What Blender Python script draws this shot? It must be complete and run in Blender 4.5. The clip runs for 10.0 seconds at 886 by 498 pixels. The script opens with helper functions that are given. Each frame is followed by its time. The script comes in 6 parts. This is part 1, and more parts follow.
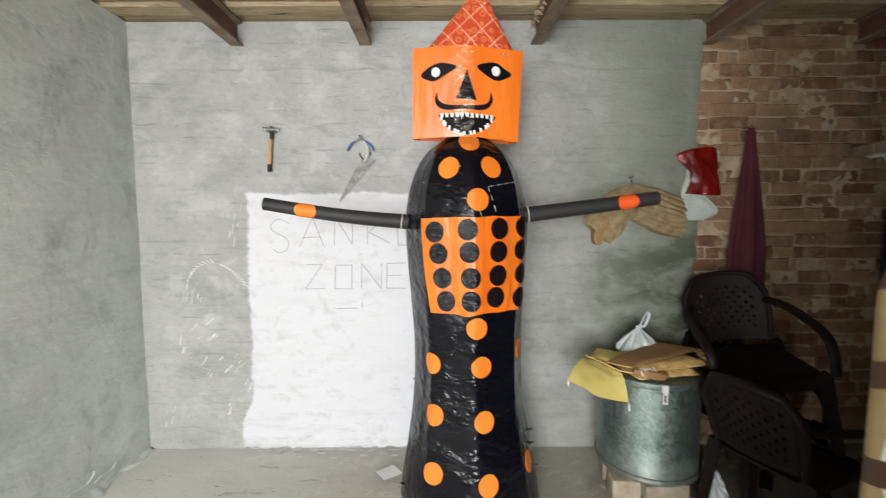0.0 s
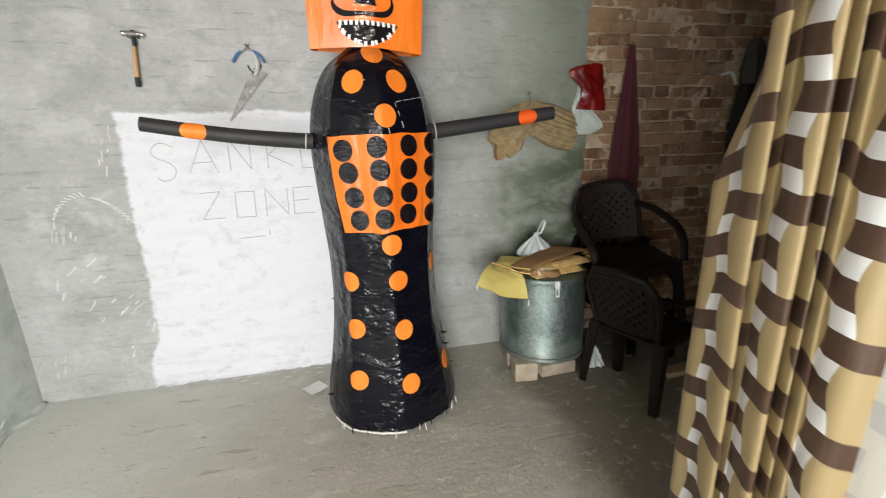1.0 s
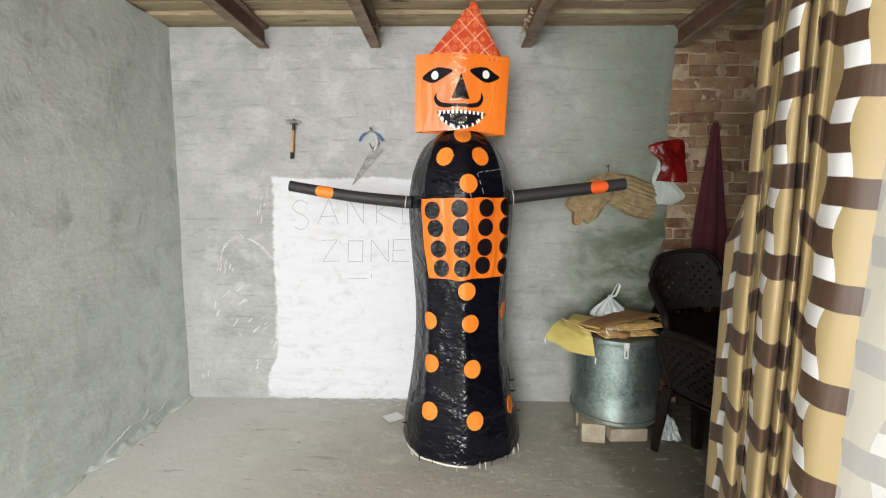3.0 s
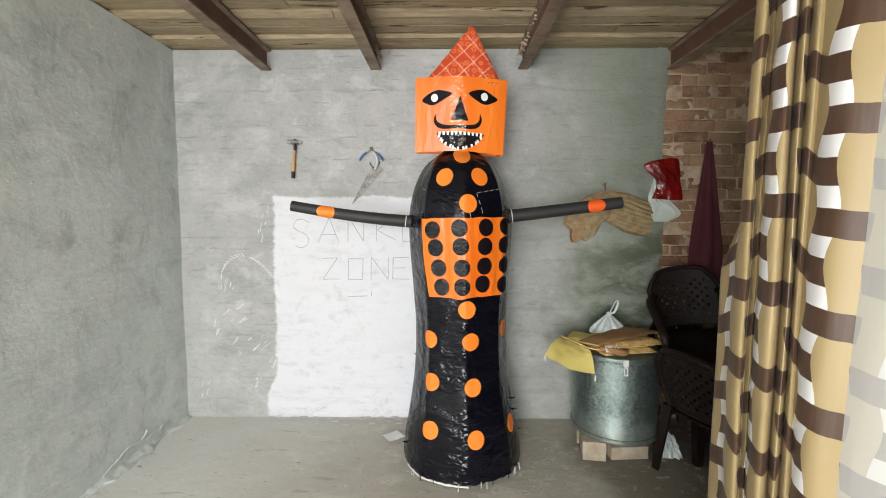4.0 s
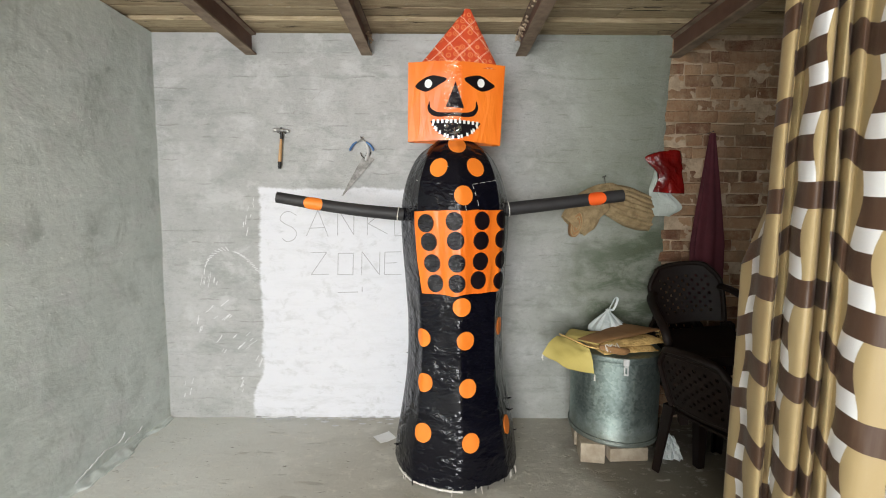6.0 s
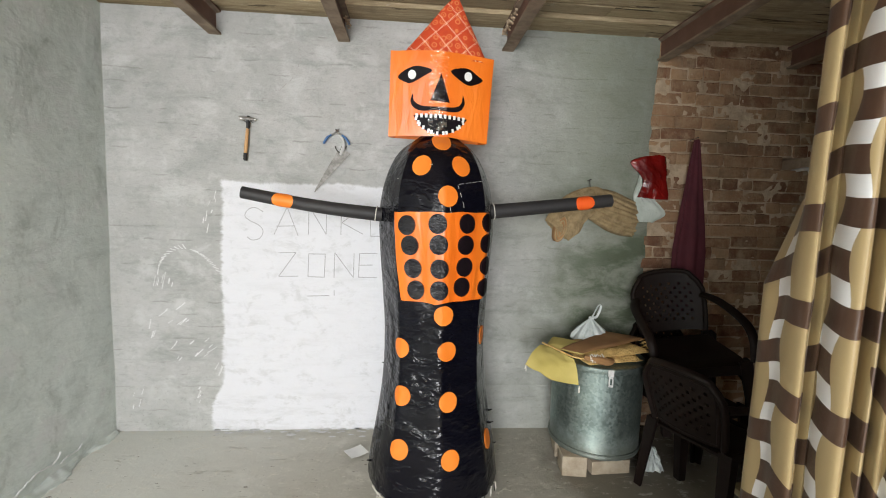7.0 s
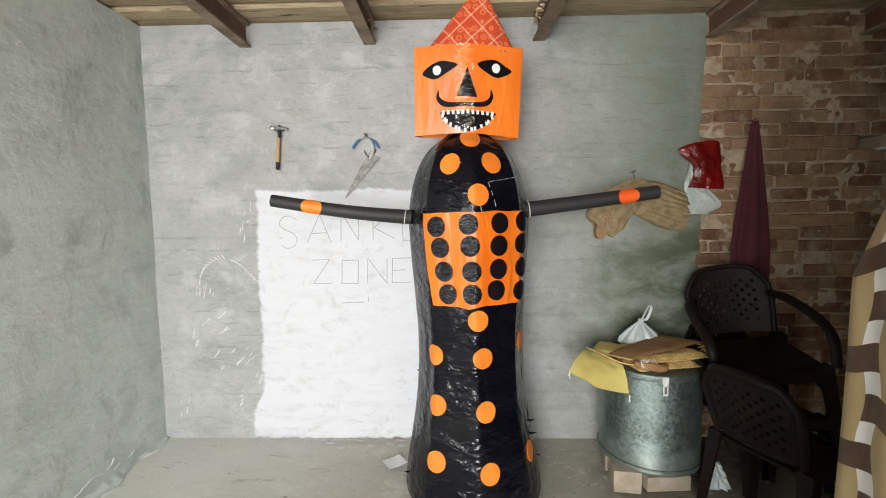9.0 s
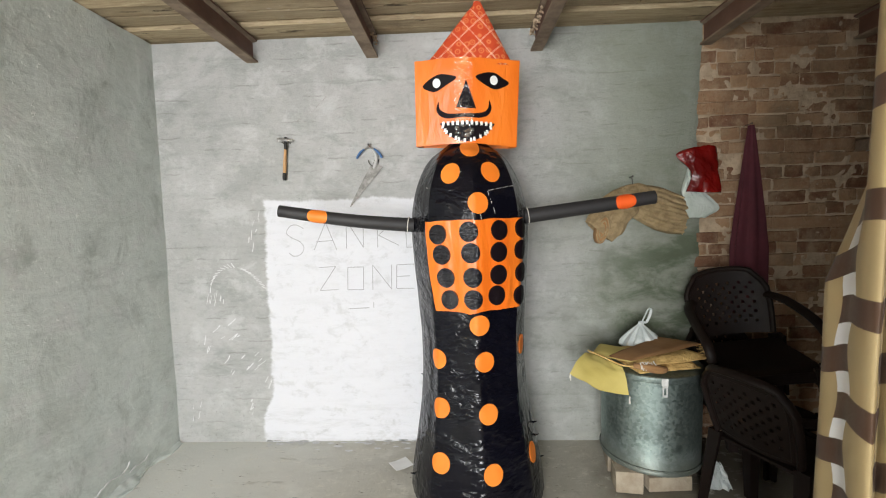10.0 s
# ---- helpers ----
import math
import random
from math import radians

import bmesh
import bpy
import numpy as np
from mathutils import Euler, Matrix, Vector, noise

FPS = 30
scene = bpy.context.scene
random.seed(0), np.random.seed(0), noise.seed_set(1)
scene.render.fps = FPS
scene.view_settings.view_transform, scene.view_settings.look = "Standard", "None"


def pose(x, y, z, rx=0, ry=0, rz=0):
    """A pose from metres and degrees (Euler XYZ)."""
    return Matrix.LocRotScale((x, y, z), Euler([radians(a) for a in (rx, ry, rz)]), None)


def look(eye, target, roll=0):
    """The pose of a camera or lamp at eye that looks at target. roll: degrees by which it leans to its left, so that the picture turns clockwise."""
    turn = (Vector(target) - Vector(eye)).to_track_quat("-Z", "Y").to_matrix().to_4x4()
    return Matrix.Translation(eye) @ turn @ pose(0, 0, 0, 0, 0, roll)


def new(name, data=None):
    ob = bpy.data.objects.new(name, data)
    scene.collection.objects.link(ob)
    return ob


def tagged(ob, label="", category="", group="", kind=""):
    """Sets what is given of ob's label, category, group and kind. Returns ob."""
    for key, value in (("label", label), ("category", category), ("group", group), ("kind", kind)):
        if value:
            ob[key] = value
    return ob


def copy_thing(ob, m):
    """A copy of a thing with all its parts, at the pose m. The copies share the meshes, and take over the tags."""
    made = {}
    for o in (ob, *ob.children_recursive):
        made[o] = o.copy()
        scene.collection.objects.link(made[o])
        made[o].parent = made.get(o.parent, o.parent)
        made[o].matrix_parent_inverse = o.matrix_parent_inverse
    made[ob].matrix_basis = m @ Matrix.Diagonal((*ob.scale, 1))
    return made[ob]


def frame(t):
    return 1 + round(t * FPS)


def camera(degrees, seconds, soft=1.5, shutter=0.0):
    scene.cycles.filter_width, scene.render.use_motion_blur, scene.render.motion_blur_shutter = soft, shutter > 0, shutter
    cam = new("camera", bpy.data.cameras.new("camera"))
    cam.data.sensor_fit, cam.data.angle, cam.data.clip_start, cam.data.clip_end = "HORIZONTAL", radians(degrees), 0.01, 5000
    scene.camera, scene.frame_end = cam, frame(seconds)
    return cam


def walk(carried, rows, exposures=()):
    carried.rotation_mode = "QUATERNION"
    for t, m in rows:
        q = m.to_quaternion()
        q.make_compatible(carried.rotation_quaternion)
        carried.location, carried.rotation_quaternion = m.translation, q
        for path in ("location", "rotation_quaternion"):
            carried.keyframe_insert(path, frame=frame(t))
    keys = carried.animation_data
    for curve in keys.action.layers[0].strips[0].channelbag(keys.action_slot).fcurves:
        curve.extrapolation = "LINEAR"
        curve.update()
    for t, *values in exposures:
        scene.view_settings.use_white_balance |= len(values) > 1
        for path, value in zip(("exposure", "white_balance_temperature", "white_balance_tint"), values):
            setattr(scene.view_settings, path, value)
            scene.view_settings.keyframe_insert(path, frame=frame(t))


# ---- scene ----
cam = camera(92.8, 10.0, 1.0, 0.5)
PATH = [
    (0, (-0.116, 0.377, 1.47), (-0.112, 2.372, 1.324), -0.3),
    (0.2, (-0.1, 0.371, 1.445), (-0.02, 2.361, 1.263), -1.0),
    (0.5, (-0.085, 0.385, 1.434), (0.124, 2.349, 1.116), -2.5),
    (0.7, (-0.093, 0.38, 1.428), (0.244, 2.324, 1.098), -1.6),
    (1, (-0.15, 0.32, 1.445), (0.274, 2.209, 0.941), -1.7),
    (1.2, (-0.174, 0.298, 1.396), (0.326, 2.169, 0.896), -1.5),
    (1.5, (-0.141, 0.195, 1.405), (0.033, 2.148, 1.007), 0.2),
    (1.7, (-0.114, 0.154, 1.383), (-0.013, 2.109, 0.973), 0.5),
    (2, (-0.101, 0.123, 1.373), (0.001, 2.073, 0.943), 0.6),
    (2.2, (-0.076, 0.081, 1.389), (-0.024, 2.038, 0.979), 0.1),
    (2.5, (-0.072, 0.036, 1.396), (-0.061, 2.004, 1.035), 0.3),
    (2.7, (-0.049, 0.016, 1.407), (-0.07, 1.997, 1.134), 0.6),
    (3.8, (-0.073, -0.05, 1.473), (-0.107, 1.944, 1.322), -0.2),
    (4, (-0.067, -0.033, 1.468), (-0.089, 1.962, 1.326), 0.0),
    (4.5, (-0.07, -0.015, 1.46), (-0.058, 1.979, 1.3), 0.3),
    (5, (-0.073, -0.002, 1.47), (-0.062, 1.992, 1.321), 0.6),
    (5.2, (-0.067, -0.005, 1.467), (-0.078, 1.989, 1.314), 0.5),
    (6.3, (-0.077, 0.14, 1.457), (-0.04, 2.132, 1.289), -0.0),
    (6.5, (-0.1, 0.178, 1.474), (-0.022, 2.17, 1.319), 0.3),
    (7, (-0.128, 0.236, 1.478), (0.024, 2.222, 1.301), 1.7),
    (7.2, (-0.144, 0.271, 1.472), (0.012, 2.258, 1.31), 2.3),
    (7.5, (-0.216, 0.314, 1.478), (-0.007, 2.296, 1.311), 0.6),
    (7.7, (-0.245, 0.344, 1.462), (0.127, 2.302, 1.304), 1.1),
    (8, (-0.213, 0.345, 1.474), (0.15, 2.304, 1.298), 1.3),
    (8.2, (-0.15, 0.358, 1.46), (0.137, 2.331, 1.302), 1.2),
    (8.5, (-0.114, 0.354, 1.457), (0.04, 2.34, 1.283), 1.7),
    (8.7, (-0.081, 0.347, 1.457), (-0.048, 2.341, 1.299), 0.2),
    (9, (-0.074, 0.329, 1.461), (-0.121, 2.322, 1.301), -0.7),
    (9.2, (-0.058, 0.324, 1.452), (-0.128, 2.317, 1.303), -1.1),
    (9.5, (-0.066, 0.286, 1.477), (-0.142, 2.276, 1.294), -2.1),
    (9.7, (-0.048, 0.285, 1.463), (-0.139, 2.276, 1.295), -1.7),
    (10, (-0.049, 0.268, 1.481), (-0.126, 2.261, 1.339), -1.5),
]
walk(cam, [(t, look(eye, target, roll)) for t, eye, target, roll in PATH], [(0, 0), (2.5, 0), (4, -0.05), (5, -0.08), (7, -0.08), (8, -0.04), (9, 0), (10, 0)])

# ---- world and large lights ----
world = bpy.data.worlds.new("world")
scene.world = world
world.use_nodes = True
wt = world.node_tree
sky = wt.nodes.new("ShaderNodeTexSky")
sky.sky_type, sky.sun_disc = "NISHITA", False
sky.sun_elevation, sky.sun_rotation = radians(50), radians(160)
wt.nodes["Background"].inputs["Strength"].default_value = 0.1
wt.links.new(sky.outputs["Color"], wt.nodes["Background"].inputs["Color"])
sun = new("sun", bpy.data.lights.new("sun", "SUN"))
sun.data.energy, sun.data.angle, sun.data.color = 2.0, radians(0.5), (1.0, 0.95, 0.88)
sun.matrix_world = look((2, 6, 10), (0, 0, 0))
# daylight entering by the wide doorway behind the camera
DOOR_L, DOOR_R, DOOR_H, FRONT_Y = -1.92, 0.08, 2.4, -3.2
day = new("doorway_daylight", bpy.data.lights.new("doorway_daylight", "AREA"))
day.data.shape, day.data.size, day.data.size_y = "RECTANGLE", DOOR_R - DOOR_L - 0.1, DOOR_H - 0.2
day.data.energy, day.data.color = 312.0, (0.99, 0.995, 1.005)
day.matrix_world = look(((DOOR_L + DOOR_R) / 2, FRONT_Y + 0.25, DOOR_H / 2 + 0.05), ((DOOR_L + DOOR_R) / 2, FRONT_Y + 3.0, DOOR_H / 2 - 1.0))


# ---- materials ----
def node(tree, kind, **kw):
    n = tree.nodes.new("ShaderNode" + kind)
    for key, value in kw.items():
        key = key.replace("_", " ")
        if key.isdigit():
            n.inputs[int(key)].default_value = value
        else:
            n.inputs[key].default_value = value
    return n


def maths(tree, op, a, b=0.0, c=0.0):
    n = tree.nodes.new("ShaderNodeMath")
    n.operation = op
    for i, v in enumerate((a, b, c)):
        if isinstance(v, (int, float)):
            n.inputs[i].default_value = v
        else:
            tree.links.new(v, n.inputs[i])
    return n.outputs[0]


def mix(tree, fac, a, b, how="MIX"):
    n = tree.nodes.new("ShaderNodeMix")
    n.data_type, n.blend_type = "RGBA", how
    for sock, v in ((n.inputs[0], fac), (n.inputs[6], a), (n.inputs[7], b)):
        if isinstance(v, (int, float)):
            sock.default_value = v
        elif isinstance(v, tuple):
            sock.default_value = (*v[:3], 1)
        else:
            tree.links.new(v, sock)
    return n.outputs[2]


def ramp(tree, fac, lo, hi):
    n = tree.nodes.new("ShaderNodeMapRange")
    n.inputs[1].default_value, n.inputs[2].default_value = lo, hi
    n.interpolation_type = "SMOOTHSTEP"
    tree.links.new(fac, n.inputs[0])
    return n.outputs[0]


def coords(tree, stretch=(1, 1, 1), scatter=False, uv=False):
    tc = tree.nodes.new("ShaderNodeTexCoord")
    mp = tree.nodes.new("ShaderNodeMapping")
    mp.inputs["Scale"].default_value = stretch
    tree.links.new(tc.outputs["UV" if uv else "Object"], mp.inputs["Vector"])
    if scatter:
        info = tree.nodes.new("ShaderNodeObjectInfo")
        tree.links.new(maths(tree, "MULTIPLY", info.outputs["Random"], 37.0), mp.inputs["Location"])
    return mp.outputs["Vector"]


def noisy(tree, vec, scale, detail=4.0, rough=0.6, distort=0.0):
    n = node(tree, "TexNoise", Scale=scale, Detail=detail, Roughness=rough, Distortion=distort)
    tree.links.new(vec, n.inputs["Vector"])
    return n.outputs["Fac"]


def fresh(name, rough=0.7, metal=0.0, spec=0.5):
    m = bpy.data.materials.new(name)
    m.use_nodes = True
    b = m.node_tree.nodes["Principled BSDF"]
    b.inputs["Roughness"].default_value, b.inputs["Metallic"].default_value = rough, metal
    b.inputs["Specular IOR Level"].default_value = spec
    return m, m.node_tree, b


def bump(tree, bsdf, height, dist, strength=1.0):
    n = node(tree, "Bump", Strength=strength, Distance=dist)
    tree.links.new(height, n.inputs["Height"])
    prev = bsdf.inputs["Normal"].links
    if prev:
        tree.links.new(prev[0].from_socket, n.inputs["Normal"])
    tree.links.new(n.outputs["Normal"], bsdf.inputs["Normal"])


def plain(name, a, b, scale=8.0, fine=60.0, rough=0.7, metal=0.0, relief=0.002, stretch=(1, 1, 1), spec=0.5, scatter=False, tint=0.0, uv=False):
    """Two scales of noise between two colours, with fine relief; tint: how far each object of its own differs."""
    m, t, bs = fresh(name, rough, metal, spec)
    vec = coords(t, stretch, scatter, uv)
    big, small = noisy(t, vec, scale, 5.0), noisy(t, vec, fine, 3.0)
    fac = maths(t, "ADD", maths(t, "MULTIPLY", ramp(t, big, 0.3, 0.7), 0.7), maths(t, "MULTIPLY", small, 0.3))
    col = mix(t, fac, a, b)
    if tint:
        info = t.nodes.new("ShaderNodeObjectInfo")
        hsv = node(t, "HueSaturation")
        t.links.new(maths(t, "MULTIPLY_ADD", info.outputs["Random"], 2 * tint, 1 - tint), hsv.inputs["Value"])
        t.links.new(col, hsv.inputs["Color"])
        col = hsv.outputs["Color"]
    t.links.new(col, bs.inputs["Base Color"])
    t.links.new(maths(t, "MULTIPLY_ADD", small, 0.25, rough - 0.12), bs.inputs["Roughness"])
    bump(t, bs, fac, relief)
    return m


def height_z(tree, vec):
    sep = tree.nodes.new("ShaderNodeSeparateXYZ")
    tree.links.new(vec, sep.inputs[0])
    return sep.outputs[2]


def plaster(name, a, b, dark, whitewash=None, smear=(0.8, 0.8, 2.3), relief=0.012, marks=1.0):
    """Hand-trowelled cement: sweeping patches, short horizontal marks, pits; whitewash: the brushed patch (x0, x1, top)."""
    m, t, bs = fresh(name, 0.85, 0.0, 0.3)
    vec = coords(t)
    flat = coords(t, smear)
    cloud = noisy(t, vec, 1.6, 6.0, 0.62, 0.4)
    trowel = noisy(t, flat, 3.4, 7.0, 0.68, 0.5)
    grain = noisy(t, vec, 85.0, 3.0)
    mid = noisy(t, vec, 13.0, 5.0, 0.65, 0.6)
    col = mix(t, ramp(t, cloud, 0.3, 0.7), a, b)
    col = mix(t, maths(t, "MULTIPLY", ramp(t, trowel, 0.50, 0.72), 0.75), col, dark)
    col = mix(t, maths(t, "MULTIPLY", ramp(t, noisy(t, coords(t, (0.9, 0.9, 2.0)), 2.1, 8.0, 0.72, 0.8), 0.52, 0.66), 0.45), col, dark)
    col = mix(t, maths(t, "MULTIPLY", ramp(t, mid, 0.54, 0.74), 0.5), col, dark)
    vor = node(t, "TexVoronoi", Scale=9.0)
    t.links.new(vec, vor.inputs["Vector"])
    pits = maths(t, "LESS_THAN", vor.outputs["Distance"], 0.045)
    col = mix(t, maths(t, "MULTIPLY", pits, 0.5), col, dark)
    blotch = noisy(t, coords(t, (1.0, 1.0, 1.7)), 24.0, 5.0, 0.75)
    col = mix(t, maths(t, "MULTIPLY", ramp(t, blotch, 0.50, 0.72), 0.38), col, dark)
    col = mix(t, maths(t, "MULTIPLY", ramp(t, blotch, 0.47, 0.28), 0.35), col, (0.60, 0.61, 0.59))
    scar = maths(t, "MULTIPLY", ramp(t, noisy(t, coords(t, (2.2, 2.2, 15.0)), 2.4, 4.0, 0.6), 0.63, 0.70), ramp(t, cloud, 0.42, 0.58))
    col = mix(t, maths(t, "MULTIPLY", scar, 0.28 * marks), col, (0.19, 0.19, 0.175))
    nick = maths(t, "MULTIPLY", ramp(t, noisy(t, coords(t, (8.0, 8.0, 34.0)), 2.2, 4.0, 0.65), 0.60, 0.66), ramp(t, noisy(t, coords(t, (0.5, 0.5, 2.6)), 2.0, 3.0), 0.48, 0.60))
    col = mix(t, maths(t, "MULTIPLY", nick, 0.15 * marks), col, (0.20, 0.19, 0.17))
    # thin coat: pale worn patches, and the courses of the brickwork ghosting through in places
    worn = noisy(t, coords(t, (1.0, 1.0, 1.3)), 4.6, 7.0, 0.7, 0.3)
    col = mix(t, maths(t, "MULTIPLY", ramp(t, worn, 0.50, 0.66), 0.55), col, (0.60, 0.605, 0.60))
    col = mix(t, maths(t, "MULTIPLY", ramp(t, worn, 0.46, 0.30), 0.40), col, dark)
    bed = maths(t, "ABSOLUTE", maths(t, "SUBTRACT", maths(t, "FRACT", maths(t, "ADD", maths(t, "MULTIPLY", height_z(t, vec), 1 / 0.0796), maths(t, "MULTIPLY", noisy(t, vec, 6.0, 3.0), 0.5))), 0.5))
    ghost = maths(t, "MULTIPLY", ramp(t, bed, 0.41, 0.49), ramp(t, noisy(t, coords(t, (1.6, 1.6, 5.0)), 3.1, 4.0, 0.65), 0.53, 0.62))
    col = mix(t, maths(t, "MULTIPLY", ghost, 0.45 * marks), col, (0.19, 0.185, 0.165))
    course = maths(t, "ABSOLUTE", maths(t, "SUBTRACT", maths(t, "FRACT", maths(t, "MULTIPLY_ADD", height_z(t, vec), 5.8, maths(t, "MULTIPLY", mid, 0.5))), 0.5))
    col = mix(t, maths(t, "MULTIPLY", maths(t, "MULTIPLY", ramp(t, course, 0.40, 0.5), ramp(t, trowel, 0.42, 0.6)), 0.35), col, dark)
    col = mix(t, maths(t, "MULTIPLY", grain, 0.12), col, (0.62, 0.63, 0.6))
    height = maths(t, "ADD", maths(t, "MULTIPLY", trowel, 1.0), maths(t, "MULTIPLY", mid, 0.5))
    if marks < 1:
        rub = noisy(t, coords(t, (1.0, 1.3, 0.9)), 3.6, 8.0, 0.74, 0.7)
        col = mix(t, maths(t, "MULTIPLY", ramp(t, rub, 0.52, 0.68), 0.55), col, (0.29, 0.325, 0.295))
        col = mix(t, maths(t, "MULTIPLY", ramp(t, rub, 0.47, 0.34), 0.45), col, (0.74, 0.78, 0.75))
        speck = maths(t, "MULTIPLY", ramp(t, noisy(t, vec, 34.0, 3.0, 0.6), 0.66, 0.70), ramp(t, cloud, 0.50, 0.60))
        col = mix(t, maths(t, "MULTIPLY", speck, 0.6), col, (0.78, 0.79, 0.77))
        height = maths(t, "ADD", height, maths(t, "MULTIPLY", speck, 0.4))
    if whitewash:
        x0, x1, top = whitewash
        sep = t.nodes.new("ShaderNodeSeparateXYZ")
        t.links.new(vec, sep.inputs[0])
        # greenish damp stain, deepened rightwards to paint in the wall's falling light
        damp_shade = noisy(t, vec, 1.9, 5.0, 0.6, 0.5)
        discolour = ramp(t, maths(t, "ADD", sep.outputs[0], maths(t, "MULTIPLY_ADD", damp_shade, 1.0, -0.5)), -0.05, 1.3)
        col = mix(t, maths(t, "MULTIPLY", discolour, 0.68), col, (0.19, 0.215, 0.148))
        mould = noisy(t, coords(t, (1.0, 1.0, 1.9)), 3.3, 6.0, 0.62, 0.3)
        reach = ramp(t, maths(t, "ADD", sep.outputs[0], maths(t, "MULTIPLY_ADD", damp_shade, 1.2, -0.6)), 0.45, 1.25)
        reach = maths(t, "MULTIPLY", reach, ramp(t, maths(t, "ADD", sep.outputs[2], maths(t, "MULTIPLY_ADD", damp_shade, 0.9, -0.45)), 2.0, 1.0))
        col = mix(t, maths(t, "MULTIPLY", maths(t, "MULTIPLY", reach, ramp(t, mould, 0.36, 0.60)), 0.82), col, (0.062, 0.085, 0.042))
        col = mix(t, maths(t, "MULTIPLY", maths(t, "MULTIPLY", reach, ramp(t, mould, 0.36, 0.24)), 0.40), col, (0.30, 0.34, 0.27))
        # a coarser coat laid along the wall's foot
        foot = ramp(t, maths(t, "ADD", sep.outputs[2], maths(t, "MULTIPLY", mid, 0.02)), DADO + 0.008, DADO)
        grit = ramp(t, noisy(t, vec, 40.0, 4.0, 0.7), 0.55, 0.70)
        col = mix(t, maths(t, "MULTIPLY", foot, 0.28), col, (0.47, 0.475, 0.45))
        col = mix(t, maths(t, "MULTIPLY", maths(t, "MULTIPLY", foot, grit), 0.45), col, (0.21, 0.21, 0.185))
        brush_h = noisy(t, coords(t, (5.0, 1.0, 21.0)), 1.3, 7.0, 0.8)
        brush_v = noisy(t, coords(t, (26.0, 1.0, 7.0)), 1.2, 6.0, 0.7)
        wave = noisy(t, vec, 2.3, 2.0)
        left = maths(t, "ADD", sep.outputs[0], maths(t, "ADD", maths(t, "MULTIPLY_ADD", brush_h, 0.075, -0.0375), maths(t, "MULTIPLY_ADD", wave, 0.06, -0.03)))
        low = ramp(t, sep.outputs[2], 0.42, 0.10)
        left = maths(t, "ADD", left, maths(t, "MULTIPLY", low, 0.075))
        right = maths(t, "ADD", sep.outputs[0], maths(t, "MULTIPLY_ADD", brush_h, 0.2, -0.1))
        up = maths(t, "ADD", sep.outputs[2], maths(t, "ADD", maths(t, "MULTIPLY_ADD", brush_v, 0.035, -0.017), maths(t, "MULTIPLY_ADD", wave, 0.1, -0.05)))
        mask = maths(t, "MULTIPLY", ramp(t, left, x0 - 0.012, x0 + 0.012), ramp(t, right, x1 + 0.02, x1 - 0.02))
        mask = maths(t, "MULTIPLY", mask, ramp(t, up, top + 0.01, top - 0.01))
        streak = noisy(t, coords(t, (2.0, 1.0, 9.0)), 2.2, 6.0, 0.7)
        thin = ramp(t, sep.outputs[2], 0.35, 0.1)
        cover = maths(t, "SUBTRACT", 0.97, maths(t, "MULTIPLY", ramp(t, streak, 0.45, 0.75), maths(t, "MULTIPLY_ADD", thin, 0.22, 0.14)))
        dab = noisy(t, coords(t, (1.0, 1.0, 1.6)), 7.5, 6.0, 0.72, 0.4)
        cover = maths(t, "SUBTRACT", cover, maths(t, "MULTIPLY", maths(t, "MULTIPLY", ramp(t, dab, 0.52, 0.68), maths(t, "MULTIPLY_ADD", ramp(t, sep.outputs[2], 0.6, 0.15), 0.25, 0.75)), 0.36))
        col = mix(t, maths(t, "MULTIPLY", mask, cover), col, (0.765, 0.77, 0.805))
    t.links.new(col, bs.inputs["Base Color"])
    bump(t, bs, height, relief, 0.8)
    bump(t, bs, blotch, 0.007, 0.3 + 0.5 * marks)
    bump(t, bs, maths(t, "MULTIPLY", maths(t, "ADD", maths(t, "ADD", scar, nick), ghost), -1.0), 0.004, 0.35 * marks)
    bump(t, bs, grain, 0.0012, 0.6)
    return m


DADO = 0.31
M = {}
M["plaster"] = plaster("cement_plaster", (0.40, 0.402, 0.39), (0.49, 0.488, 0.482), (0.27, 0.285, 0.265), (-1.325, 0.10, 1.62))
M["plaster_side"] = plaster("side_wall_plaster", (0.54, 0.595, 0.56), (0.66, 0.71, 0.675), (0.41, 0.455, 0.425), None, (1.0, 1.0, 0.8), 0.008, 0.12)
M["mortar"] = plain("lime_mortar", (0.36, 0.265, 0.175), (0.63, 0.49, 0.345), 7, 45, 0.95, relief=0.012)
# brick and mortar darkened to cut bounced light from mostly unseen walls
M["low_bounce"] = plain("low_bounce_brick_and_mortar", (0.085, 0.062, 0.042), (0.21, 0.165, 0.115), 7, 45, 0.95, relief=0.012)
M["beam"] = plain("rusty_painted_steel", (0.075, 0.032, 0.022), (0.17, 0.085, 0.055), 5, 45, 0.62, relief=0.002)
M["flange"] = plain("dusty_rusted_flange", (0.13, 0.085, 0.055), (0.32, 0.245, 0.175), 9, 38, 0.8, relief=0.003)


